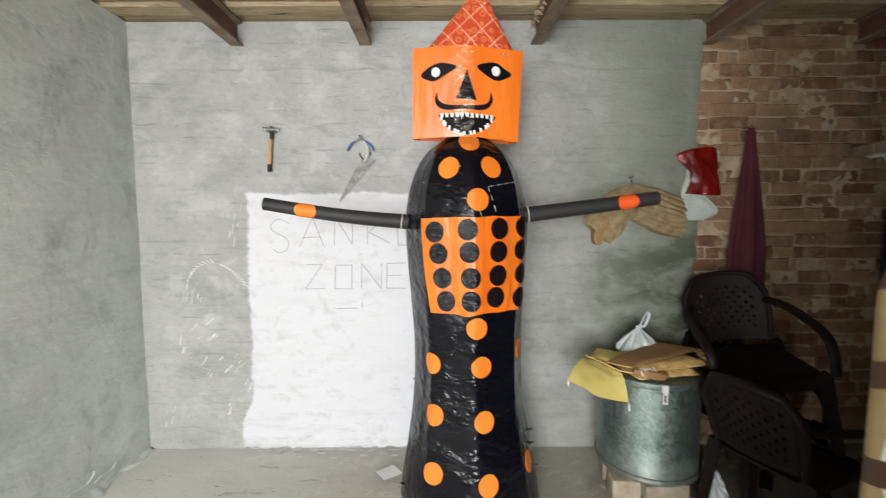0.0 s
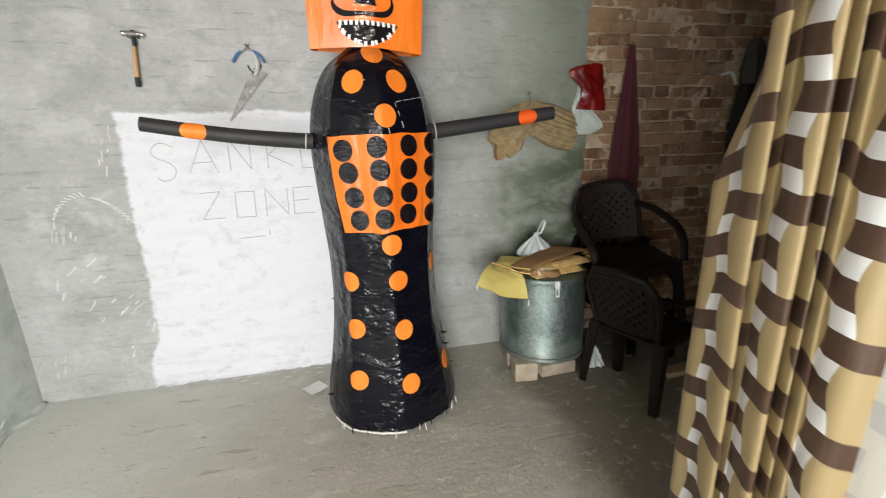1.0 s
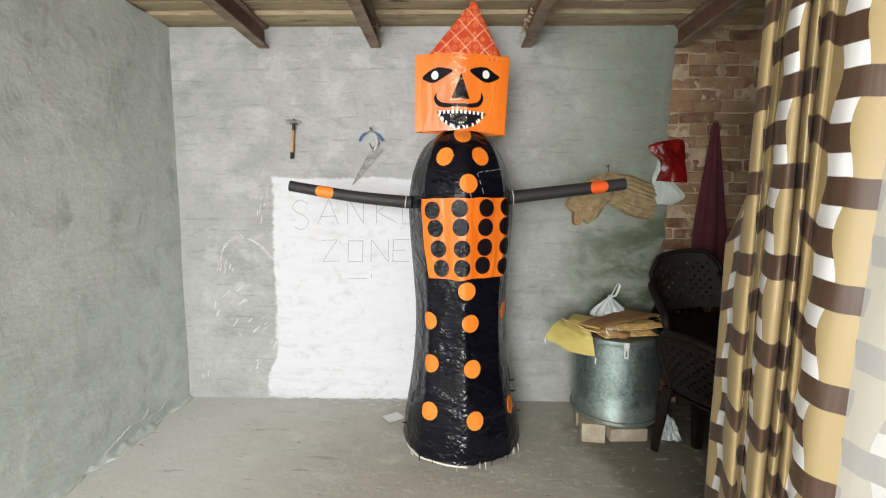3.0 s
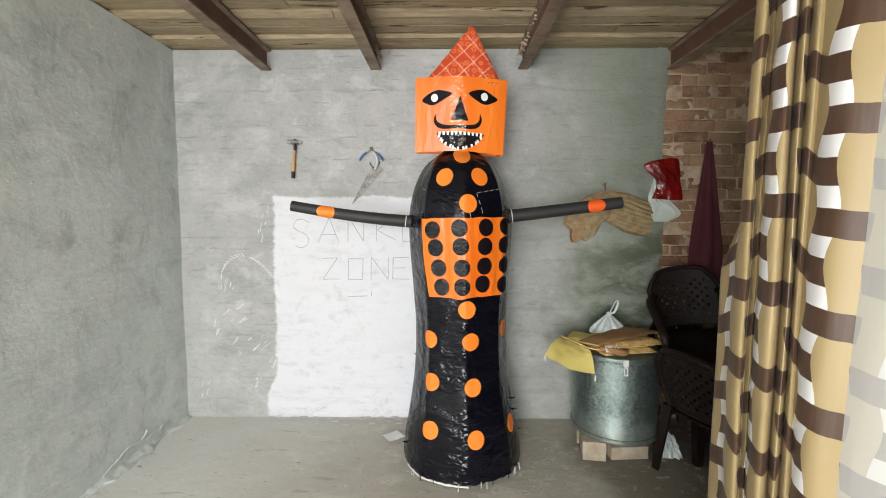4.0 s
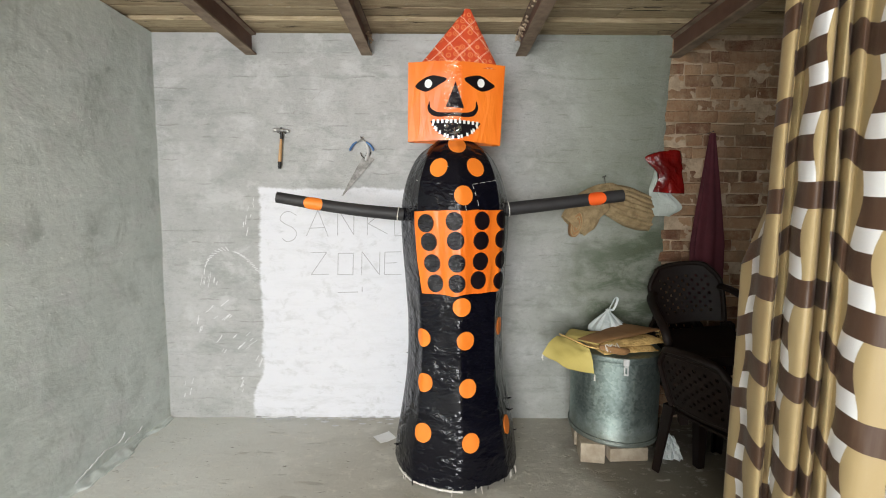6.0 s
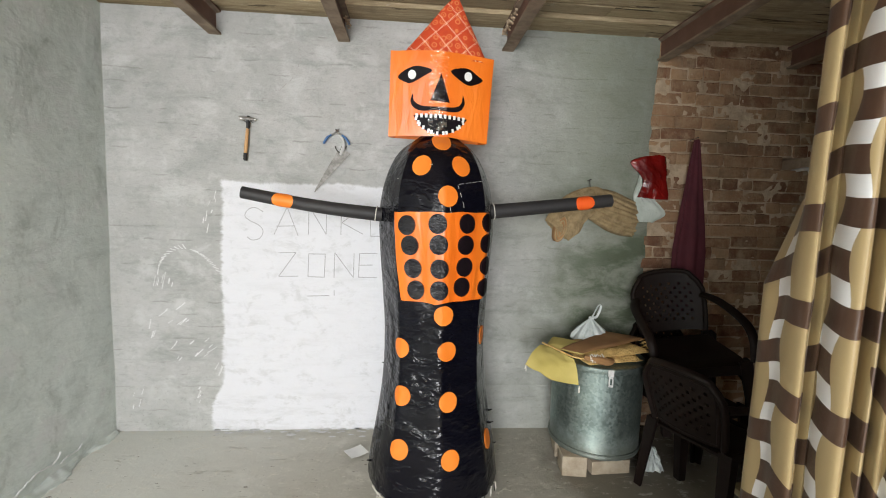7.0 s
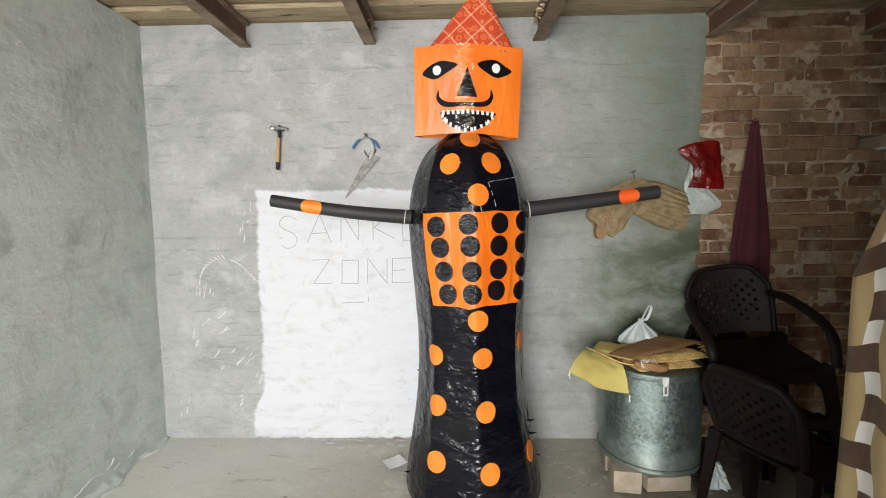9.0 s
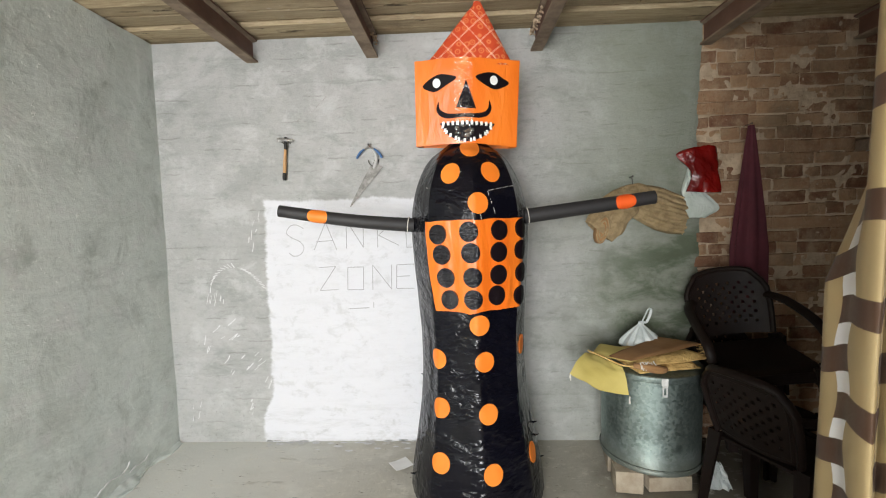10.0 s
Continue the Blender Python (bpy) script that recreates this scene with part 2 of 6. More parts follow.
def brick_material():
    m, t, bs = fresh("old_brick", 0.92, 0.0, 0.25)
    vec = coords(t, (1, 1, 1), True)
    info = t.nodes.new("ShaderNodeObjectInfo")
    r = info.outputs["Random"]
    col = mix(t, ramp(t, r, 0.1, 0.9), (0.205, 0.088, 0.048), (0.45, 0.27, 0.152))
    smear = ramp(t, noisy(t, vec, 9.0, 6.0, 0.75), 0.40, 0.66)
    col = mix(t, maths(t, "MULTIPLY", smear, 0.55), col, (0.52, 0.365, 0.225))
    lime = ramp(t, noisy(t, vec, 26.0, 5.0, 0.8), 0.60, 0.70)
    col = mix(t, maths(t, "MULTIPLY", lime, 0.6), col, (0.66, 0.56, 0.43))
    soot = ramp(t, noisy(t, vec, 4.0, 4.0), 0.55, 0.75)
    col = mix(t, maths(t, "MULTIPLY", soot, 0.45), col, (0.14, 0.105, 0.08))
    # broad stains that run across many bricks
    geo = t.nodes.new("ShaderNodeNewGeometry")
    discolour = noisy(t, geo.outputs["Position"], 3.3, 5.0, 0.65, 0.3)
    col = mix(t, maths(t, "MULTIPLY", ramp(t, discolour, 0.50, 0.68), 0.50), col, (0.19, 0.145, 0.092))
    col = mix(t, maths(t, "MULTIPLY", ramp(t, discolour, 0.48, 0.32), 0.50), col, (0.56, 0.42, 0.275))
    fine = noisy(t, vec, 60.0, 4.0, 0.7)
    col = mix(t, maths(t, "MULTIPLY", fine, 0.3), col, (0.16, 0.115, 0.08))
    t.links.new(col, bs.inputs["Base Color"])
    bump(t, bs, noisy(t, vec, 22.0, 6.0, 0.75), 0.016, 1.0)
    bump(t, bs, fine, 0.003, 0.6)
    return m


M["brick"] = brick_material()


def floor_material():
    """Trodden earth and cement, swept smooth: soft clouds, long scrapes, a few nicks and crumbs of lime."""
    m, t, bs = fresh("earthen_cement_floor", 0.86, 0.0, 0.3)
    vec = coords(t)
    wide = noisy(t, vec, 1.3, 6.0, 0.6, 0.5)
    sweep = noisy(t, coords(t, (1.0, 1.5, 1)), 3.6, 8.0, 0.66, 0.3)
    fine = noisy(t, vec, 55.0, 5.0, 0.7)
    col = mix(t, ramp(t, wide, 0.3, 0.7), (0.47, 0.45, 0.385), (0.58, 0.56, 0.49))
    col = mix(t, maths(t, "MULTIPLY", ramp(t, sweep, 0.52, 0.66), 0.6), col, (0.70, 0.68, 0.605))
    col = mix(t, maths(t, "MULTIPLY", ramp(t, sweep, 0.46, 0.32), 0.5), col, (0.40, 0.375, 0.305))
    col = mix(t, maths(t, "MULTIPLY", fine, 0.25), col, (0.34, 0.325, 0.27))
    sep = t.nodes.new("ShaderNodeSeparateXYZ")
    t.links.new(vec, sep.inputs[0])
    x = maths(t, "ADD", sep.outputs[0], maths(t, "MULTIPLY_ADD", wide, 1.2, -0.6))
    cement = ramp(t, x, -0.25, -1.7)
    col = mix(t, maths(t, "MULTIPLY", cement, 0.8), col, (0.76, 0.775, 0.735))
    # browner earth to the right, with the shade round bin and chairs painted in
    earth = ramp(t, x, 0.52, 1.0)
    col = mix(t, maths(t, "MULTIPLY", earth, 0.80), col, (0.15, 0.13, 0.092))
    pale = ramp(t, noisy(t, coords(t, (1.0, 1.7, 1)), 9.0, 7.0, 0.75, 0.3), 0.56, 0.66)
    col = mix(t, maths(t, "MULTIPLY", pale, 0.52), col, (0.72, 0.69, 0.60))
    scrape = ramp(t, noisy(t, coords(t, (0.7, 3.2, 1)), 4.2, 6.0, 0.7, 0.3), 0.60, 0.68)
    col = mix(t, maths(t, "MULTIPLY", scrape, 0.38), col, (0.27, 0.25, 0.195))
    nick = ramp(t, noisy(t, coords(t, (1.0, 3.4, 1)), 15.0, 4.0, 0.6, 0.4), 0.665, 0.70)
    col = mix(t, maths(t, "MULTIPLY", nick, 0.8), col, (0.15, 0.135, 0.105))
    crumb = ramp(t, noisy(t, coords(t, (1.0, 1.6, 1)), 31.0, 3.0, 0.6), 0.69, 0.72)
    col = mix(t, maths(t, "MULTIPLY", crumb, 0.6), col, (0.76, 0.74, 0.67))
    t.links.new(col, bs.inputs["Base Color"])
    bump(t, bs, maths(t, "SUBTRACT", maths(t, "MULTIPLY", pale, 0.5), maths(t, "ADD", scrape, nick)), 0.004, 0.7)
    bump(t, bs, sweep, 0.008, 0.5)
    bump(t, bs, wide, 0.03, 0.5)
    bump(t, bs, maths(t, "ADD", fine, crumb), 0.004, 0.8)
    return m


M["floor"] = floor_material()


def plank_material():
    m, t, bs = fresh("ceiling_planks", 0.85, 0.0, 0.25)
    geo = t.nodes.new("ShaderNodeNewGeometry")
    isl = geo.outputs["Random Per Island"]
    tc = t.nodes.new("ShaderNodeTexCoord")
    mp = node(t, "Mapping", Scale=(0.7, 9.0, 9.0))
    t.links.new(tc.outputs["Object"], mp.inputs["Vector"])
    t.links.new(maths(t, "MULTIPLY", isl, 19.0), mp.inputs["Location"])
    grain = noisy(t, mp.outputs["Vector"], 5.0, 8.0, 0.75, 0.9)
    blot = noisy(t, coords(t), 3.0, 5.0)
    col = mix(t, ramp(t, grain, 0.12, 0.88), (0.19, 0.130, 0.068), (0.66, 0.545, 0.355))
    col = mix(t, maths(t, "MULTIPLY", isl, 0.45), col, (0.30, 0.235, 0.16))
    col = mix(t, maths(t, "MULTIPLY", ramp(t, blot, 0.55, 0.75), 0.55), col, (0.13, 0.09, 0.055))
    crack = ramp(t, noisy(t, mp.outputs["Vector"], 2.2, 5.0, 0.65), 0.61, 0.635)
    col = mix(t, maths(t, "MULTIPLY", crack, 0.9), col, (0.05, 0.035, 0.02))
    lime = ramp(t, noisy(t, coords(t, (1.0, 2.0, 2.0)), 10.0, 5.0, 0.75), 0.62, 0.70)
    col = mix(t, maths(t, "MULTIPLY", lime, 0.5), col, (0.55, 0.50, 0.42))
    t.links.new(col, bs.inputs["Base Color"])
    bump(t, bs, grain, 0.004, 0.8)
    return m


M["plank"] = plank_material()


def crinkled(name, a, b, rough, scale, depth, stretch=(1, 1, 0.45), spec=0.5, coat=0.0, calm=False):
    """Thin plastic film or glazed paper drawn over a frame: sharp irregular creases."""
    m, t, bs = fresh(name, rough, 0.0, spec)
    vec = coords(t, stretch)
    warp = node(t, "TexNoise", Scale=scale * 0.5, Detail=3.0)
    t.links.new(vec, warp.inputs["Vector"])
    shifted = t.nodes.new("ShaderNodeVectorMath")
    shifted.operation = "MULTIPLY_ADD"
    t.links.new(warp.outputs["Color"], shifted.inputs[0])
    shifted.inputs[1].default_value = (0.16, 0.16, 0.16)
    t.links.new(vec, shifted.inputs[2])
    vor = node(t, "TexVoronoi", Scale=scale)
    vor.feature = "F2"
    t.links.new(shifted.outputs[0], vor.inputs["Vector"])
    fine = noisy(t, vec, scale * 3.5, 3.0, 0.6, 1.5)
    broad = noisy(t, vec, scale * 0.3, 3.0)
    h = maths(t, "ADD", maths(t, "MULTIPLY", vor.outputs["Distance"], 0.9), maths(t, "MULTIPLY", fine, 0.22))
    if calm:
        # drawn tight in places, puckered in others
        h = maths(t, "MULTIPLY", h, maths(t, "MULTIPLY_ADD", ramp(t, noisy(t, vec, scale * 0.42, 3.0), 0.40, 0.62), 0.85, 0.15))
    t.links.new(mix(t, ramp(t, broad, 0.35, 0.65), a, b), bs.inputs["Base Color"])
    t.links.new(maths(t, "MULTIPLY_ADD", broad, 0.25, rough - 0.1), bs.inputs["Roughness"])
    bs.inputs["Coat Weight"].default_value, bs.inputs["Coat Roughness"].default_value = coat, 0.12
    bump(t, bs, h, depth, 1.0)
    return m


M["film"] = crinkled("black_plastic_film", (0.0032, 0.0032, 0.0062), (0.005, 0.005, 0.009), 0.12, 19.0, 0.0065, (0.75, 0.75, 1.15), 0.33, calm=True)
M["orange"] = crinkled("orange_glazed_paper", (0.84, 0.165, 0.012), (0.92, 0.22, 0.02), 0.34, 10.0, 0.007, (1.2, 1.2, 0.35), 0.45, 0.3)
M["disc"] = crinkled("crinkled_black_disc", (0.004, 0.004, 0.007), (0.007, 0.007, 0.011), 0.15, 40.0, 0.0065, (0.55, 0.55, 1.3))
M["dot"] = crinkled("orange_paper_dot", (0.88, 0.22, 0.02), (0.93, 0.26, 0.03), 0.5, 14.0, 0.0012, (1, 1, 1), 0.4)
M["red_dot"] = crinkled("red_orange_paper_dot", (0.80, 0.095, 0.012), (0.88, 0.13, 0.02), 0.45, 14.0, 0.0012, (1, 1, 1), 0.4)
M["black_paper"] = crinkled("black_glazed_paper", (0.005, 0.003, 0.004), (0.009, 0.005, 0.007), 0.5, 20.0, 0.002, (1, 1, 1), 0.12)
def clear_film():
    """Clear packing tape: mostly see-through, with a crinkled gloss."""
    m, t, bs = fresh("clear_tape", 0.12)
    glass, shine, blend = t.nodes.new("ShaderNodeBsdfTransparent"), node(t, "BsdfGlossy", Roughness=0.07), t.nodes.new("ShaderNodeAddShader")
    vec = coords(t, (1.0, 1.0, 2.2))
    crease = noisy(t, vec, 34.0, 4.0, 0.6, 1.5)
    n = node(t, "Bump", Strength=1.0, Distance=0.011)
    t.links.new(crease, n.inputs["Height"])
    t.links.new(n.outputs["Normal"], shine.inputs["Normal"])
    gloss = maths(t, "MULTIPLY", ramp(t, noisy(t, coords(t, (1.0, 1.0, 2.6)), 22.0, 4.0, 0.7, 1.0), 0.48, 0.58), 0.42)
    tone = t.nodes.new("ShaderNodeCombineColor")
    for i in range(3):
        t.links.new(gloss, tone.inputs[i])
    t.links.new(tone.outputs[0], shine.inputs["Color"])
    t.links.new(glass.outputs[0], blend.inputs[0])
    t.links.new(shine.outputs[0], blend.inputs[1])
    t.links.new(blend.outputs[0], t.nodes["Material Output"].inputs[0])
    return m


M["white_paper"] = plain("white_paper", (0.78, 0.78, 0.76), (0.84, 0.84, 0.82), 12, 90, 0.7, relief=0.0006)
M["tape"] = clear_film()
M["sleeve"] = plain("dark_grey_card_tube", (0.017, 0.016, 0.017), (0.030, 0.028, 0.028), 9, 80, 0.6, relief=0.0012, stretch=(0.5, 1, 1))


def hat_material():
    m, t, bs = fresh("printed_red_cotton", 0.8, 0.0, 0.2)
    vec = coords(t)
    sep = t.nodes.new("ShaderNodeSeparateXYZ")
    t.links.new(vec, sep.inputs[0])
    x, z = sep.outputs[0], sep.outputs[2]
    p = maths(t, "ADD", maths(t, "MULTIPLY", x, 1.25), z)
    q = maths(t, "SUBTRACT", maths(t, "MULTIPLY", x, 0.95), z)
    def lines(v, other, period, width, off):
        f = maths(t, "FRACT", maths(t, "MULTIPLY_ADD", v, 1 / period, off))
        dash = maths(t, "LESS_THAN", maths(t, "FRACT", maths(t, "MULTIPLY", other, 95.0)), 0.68)
        return maths(t, "MULTIPLY", maths(t, "LESS_THAN", f, width), dash)
    grid = maths(t, "MAXIMUM", maths(t, "MAXIMUM", lines(p, q, 0.118, 0.030, 0.15), lines(q, p, 0.118, 0.030, 0.35)), maths(t, "MAXIMUM", lines(p, q, 0.118, 0.030, 0.205), lines(q, p, 0.118, 0.030, 0.405)))
    vor = node(t, "TexVoronoi", Scale=26.0, Randomness=0.35)
    t.links.new(vec, vor.inputs["Vector"])
    d = vor.outputs["Distance"]
    ring = maths(t, "MULTIPLY", maths(t, "GREATER_THAN", d, 0.26), maths(t, "LESS_THAN", d, 0.40))
    dot = maths(t, "LESS_THAN", d, 0.13)
    base = mix(t, noisy(t, vec, 30.0, 4.0), (0.52, 0.05, 0.02), (0.72, 0.10, 0.03))
    col = mix(t, maths(t, "MULTIPLY", maths(t, "MAXIMUM", ring, dot), 0.38), base, (0.92, 0.42, 0.16))
    col = mix(t, maths(t, "MULTIPLY", grid, 0.85), col, (0.95, 0.66, 0.48))
    t.links.new(col, bs.inputs["Base Color"])
    bump(t, bs, noisy(t, vec, 120.0, 2.0), 0.0008, 0.6)
    return m


M["hat"] = hat_material()


def curtain_material(name, tan, brown, white, rough):
    """Woven-look print in cloth metres: u along the cloth, v up."""
    m, t, bs = fresh(name, rough, 0.0, 0.35)
    uv = coords(t, (1, 1, 1), False, True)
    sep = t.nodes.new("ShaderNodeSeparateXYZ")
    t.links.new(uv, sep.inputs[0])
    rows = maths(t, "MULTIPLY_ADD", sep.outputs[1], 1 / 0.0985, 0.194)
    sway = maths(t, "MULTIPLY", maths(t, "SINE", maths(t, "MULTIPLY", rows, math.pi)), 0.010)
    cols = maths(t, "MULTIPLY", maths(t, "ADD", sep.outputs[0], sway), 1 / 0.205)
    fu, fv = maths(t, "FRACT", cols), maths(t, "FRACT", rows)
    odd = maths(t, "GREATER_THAN", maths(t, "FRACT", maths(t, "MULTIPLY", rows, 0.5)), 0.5)
    strip = maths(t, "LESS_THAN", maths(t, "ABSOLUTE", maths(t, "SUBTRACT", fu, 0.5)), 0.13)
    right = maths(t, "GREATER_THAN", fu, 0.5)
    side = maths(t, "SUBTRACT", 1.0, maths(t, "ABSOLUTE", maths(t, "SUBTRACT", right, odd)))
    band = maths(t, "LESS_THAN", fv, 0.56)
    is_brown = maths(t, "MULTIPLY", band, maths(t, "MAXIMUM", strip, side))
    is_white = maths(t, "MULTIPLY", maths(t, "SUBTRACT", 1.0, band), strip)
    weave = noisy(t, coords(t, (900, 260, 1), False, True), 1.0, 2.0)
    thread = noisy(t, coords(t, (60, 5, 1), False, True), 1.0, 4.0)
    col = mix(t, is_brown, tan, brown)
    col = mix(t, is_white, col, white)
    col = mix(t, maths(t, "MULTIPLY", weave, 0.18), col, (0.12, 0.085, 0.05))
    col = mix(t, maths(t, "MULTIPLY", ramp(t, thread, 0.4, 0.8), 0.035), col, (0.7, 0.62, 0.5))
    t.links.new(col, bs.inputs["Base Color"])
    # thin cloth: part of the daylight behind it comes through
    glow, both = t.nodes.new("ShaderNodeBsdfTranslucent"), node(t, "MixShader", Fac=0.09)
    t.links.new(col, glow.inputs["Color"])
    t.links.new(bs.outputs[0], both.inputs[1])
    t.links.new(glow.outputs[0], both.inputs[2])
    t.links.new(both.outputs[0], t.nodes["Material Output"].inputs[0])
    bs.inputs["Sheen Weight"].default_value, bs.inputs["Sheen Roughness"].default_value = 0.05, 0.4
    bump(t, bs, weave, 0.0005, 0.6)
    return m


M["curtain"] = curtain_material("printed_satin_curtain", (0.365, 0.272, 0.132), (0.058, 0.027, 0.0145), (0.72, 0.72, 0.72), 0.42)
# same print in paler tones, for the strip at the near edge
M["curtain_pale"] = curtain_material("pale_curtain_print", (0.43, 0.405, 0.345), (0.33, 0.315, 0.30), (0.54, 0.535, 0.52), 0.6)


def galvanised():
    m, t, bs = fresh("galvanised_sheet", 0.45, 0.96)
    vec = coords(t)
    vor = node(t, "TexVoronoi", Scale=75.0)
    t.links.new(vec, vor.inputs["Vector"])
    spangle = ramp(t, vor.outputs["Color"], 0.0, 1.0)
    blot = noisy(t, vec, 6.0, 6.0, 0.65)
    col = mix(t, spangle, (0.255, 0.325, 0.30), (0.395, 0.47, 0.445))
    col = mix(t, maths(t, "MULTIPLY", ramp(t, blot, 0.5, 0.75), 0.5), col, (0.24, 0.31, 0.285))
    t.links.new(col, bs.inputs["Base Color"])
    t.links.new(maths(t, "MULTIPLY_ADD", spangle, 0.16, maths(t, "MULTIPLY_ADD", blot, 0.25, 0.27)), bs.inputs["Roughness"])
    # dirt band along the foot, darkened and dulled to hide the floor's reflection
    dull_band = ramp(t, maths(t, "ADD", height_z(t, vec), maths(t, "MULTIPLY_ADD", noisy(t, vec, 9.0, 6.0, 0.7), 0.16, -0.08)), 0.29, 0.13)
    dull_band = maths(t, "MULTIPLY", dull_band, 0.8)
    t.links.new(mix(t, dull_band, col, (0.115, 0.12, 0.095)), bs.inputs["Base Color"])
    t.links.new(maths(t, "MULTIPLY_ADD", dull_band, -0.7, 0.96), bs.inputs["Metallic"])
    bump(t, bs, noisy(t, vec, 5.0, 2.0), 0.006, 0.3)
    return m


M["zinc"] = galvanised()
M["steel"] = plain("worn_steel", (0.42, 0.41, 0.40), (0.62, 0.61, 0.59), 25, 140, 0.36, 0.9, 0.0006)
M["dark_steel"] = plain("blackened_steel", (0.05, 0.045, 0.04), (0.11, 0.10, 0.09), 30, 120, 0.45, 0.7, 0.0006)
M["rust_saw"] = plain("tarnished_saw_steel", (0.105, 0.10, 0.09), (0.44, 0.43, 0.40), 24, 110, 0.6, 0.2, 0.001)
M["wood"] = plain("varnished_handle_wood", (0.50, 0.26, 0.10), (0.66, 0.40, 0.18), 14, 90, 0.45, relief=0.0006, stretch=(3, 3, 0.5))
M["rubber"] = plain("black_rubber", (0.012, 0.012, 0.012), (0.025, 0.024, 0.023), 20, 100, 0.6, relief=0.0004)
M["blue"] = plain("blue_vinyl_grip", (0.07, 0.16, 0.36), (0.10, 0.22, 0.45), 25, 100, 0.4, relief=0.0004)
M["grip"] = plain("pale_saw_handle", (0.55, 0.55, 0.53), (0.72, 0.72, 0.70), 22, 100, 0.5, relief=0.0006)
M["chair"] = plain("dark_brown_moulded_plastic", (0.0095, 0.0056, 0.0044), (0.0145, 0.0086, 0.0068), 6, 120, 0.50, relief=0.0008, scatter=True, spec=0.18)
M["jute"] = plain("jute_cloth", (0.24, 0.17, 0.085), (0.44, 0.325, 0.175), 24, 200, 0.9, relief=0.007)
M["red_bag"] = crinkled("red_plastic_packet", (0.125, 0.005, 0.004), (0.23, 0.009, 0.007), 0.17, 16.0, 0.008, (1, 1, 1), 0.5, 0.3)
M["pale_bag"] = crinkled("pale_green_polythene", (0.50, 0.56, 0.50), (0.64, 0.69, 0.64), 0.35, 18.0, 0.006, (1, 1, 1))
M["white_bag"] = crinkled("milky_polythene", (0.50, 0.555, 0.54), (0.68, 0.72, 0.71), 0.32, 20.0, 0.006, (1, 1, 1))
M["maroon"] = plain("maroon_cotton", (0.070, 0.013, 0.020), (0.105, 0.020, 0.030), 7, 200, 0.9, relief=0.002)
M["yellow"] = crinkled("yellow_cloth_bag", (0.52, 0.42, 0.12), (0.64, 0.53, 0.18), 0.75, 8.0, 0.004, (1, 1, 1), 0.3)
M["card"] = plain("brown_corrugated_card", (0.25, 0.125, 0.045), (0.36, 0.20, 0.085), 7, 120, 0.85, relief=0.0015)
M["card_pale"] = plain("tan_woven_sacking", (0.50, 0.31, 0.10), (0.78, 0.54, 0.21), 30, 150, 0.85, relief=0.006)
M["loose_brick"] = plain("dusty_pale_brick", (0.27, 0.215, 0.15), (0.43, 0.365, 0.275), 12, 60, 0.93, relief=0.004, scatter=True, tint=0.12)
M["black_cloth"] = plain("black_wool_cloth", (0.012, 0.012, 0.013), (0.025, 0.024, 0.025), 8, 200, 0.95, relief=0.002)
M["grey_cloth"] = plain("grey_knit_cloth", (0.045, 0.042, 0.038), (0.08, 0.075, 0.068), 9, 180, 0.95, relief=0.003)
M["pencil"] = plain("pencil_line", (0.35, 0.35, 0.36), (0.55, 0.55, 0.56), 40, 160, 0.8, relief=0.0003)
M["crack"] = plain("cracked_cement", (0.30, 0.29, 0.27), (0.50, 0.49, 0.48), 22, 120, 0.9, relief=0.002)
M["paint"] = plain("white_limewash", (0.55, 0.56, 0.55), (0.78, 0.78, 0.78), 40, 160, 0.85, relief=0.0006)
M["thread"] = plain("white_thread", (0.60, 0.57, 0.50), (0.75, 0.72, 0.66), 60, 200, 0.8, relief=0.0004)
M["stone"] = plain("outside_ground", (0.25, 0.22, 0.17), (0.36, 0.32, 0.26), 0.8, 12, 0.95, relief=0.01)
M["timber"] = plain("pale_sawn_timber", (0.36, 0.27, 0.13), (0.48, 0.37, 0.2), 9, 80, 0.75, relief=0.002, stretch=(0.6, 3, 3))


# ---- building helpers ----
def mesh_of(name, bm, mats, smooth=True):
    me = bpy.data.meshes.new(name)
    bm.normal_update()
    bm.to_mesh(me)
    bm.free()
    for m in mats if isinstance(mats, (list, tuple)) else [mats]:
        me.materials.append(m)
    if smooth:
        me.shade_smooth()
        me.set_sharp_from_angle(angle=radians(38))
    return me


def part(name, bm, mats, parent=None, label="", smooth=True):
    """One mesh object out of a bmesh, under a thing or a part."""
    ob = new(name, mesh_of(name, bm, mats, smooth))
    ob.parent = parent
    return tagged(ob, label) if label else ob


def thing(name, place, label, category, group="", turn=0.0):
    """An Empty at a thing's base, for its parts."""
    ob = new(name)
    ob.empty_display_size = 0.05
    ob.matrix_basis = pose(*place, 0, 0, turn)
    return tagged(ob, label, category, group)


def box(bm, lo, hi, bevel=0.0, segments=2, m=None):
    made = bmesh.ops.create_cube(bm, size=1.0)["verts"]
    for v in made:
        v.co = Vector([a + (c + 0.5) * (b - a) for a, b, c in zip(lo, hi, v.co)])
    if bevel:
        edges = list({e for v in made for e in v.link_edges})
        got = bmesh.ops.bevel(bm, geom=edges, offset=bevel, segments=segments, affect="EDGES", profile=0.6)
        made = list({v for f in got["faces"] for v in f.verts} | {v for v in made if v.is_valid})
    if m:
        bmesh.ops.transform(bm, matrix=m, verts=made)
    return made


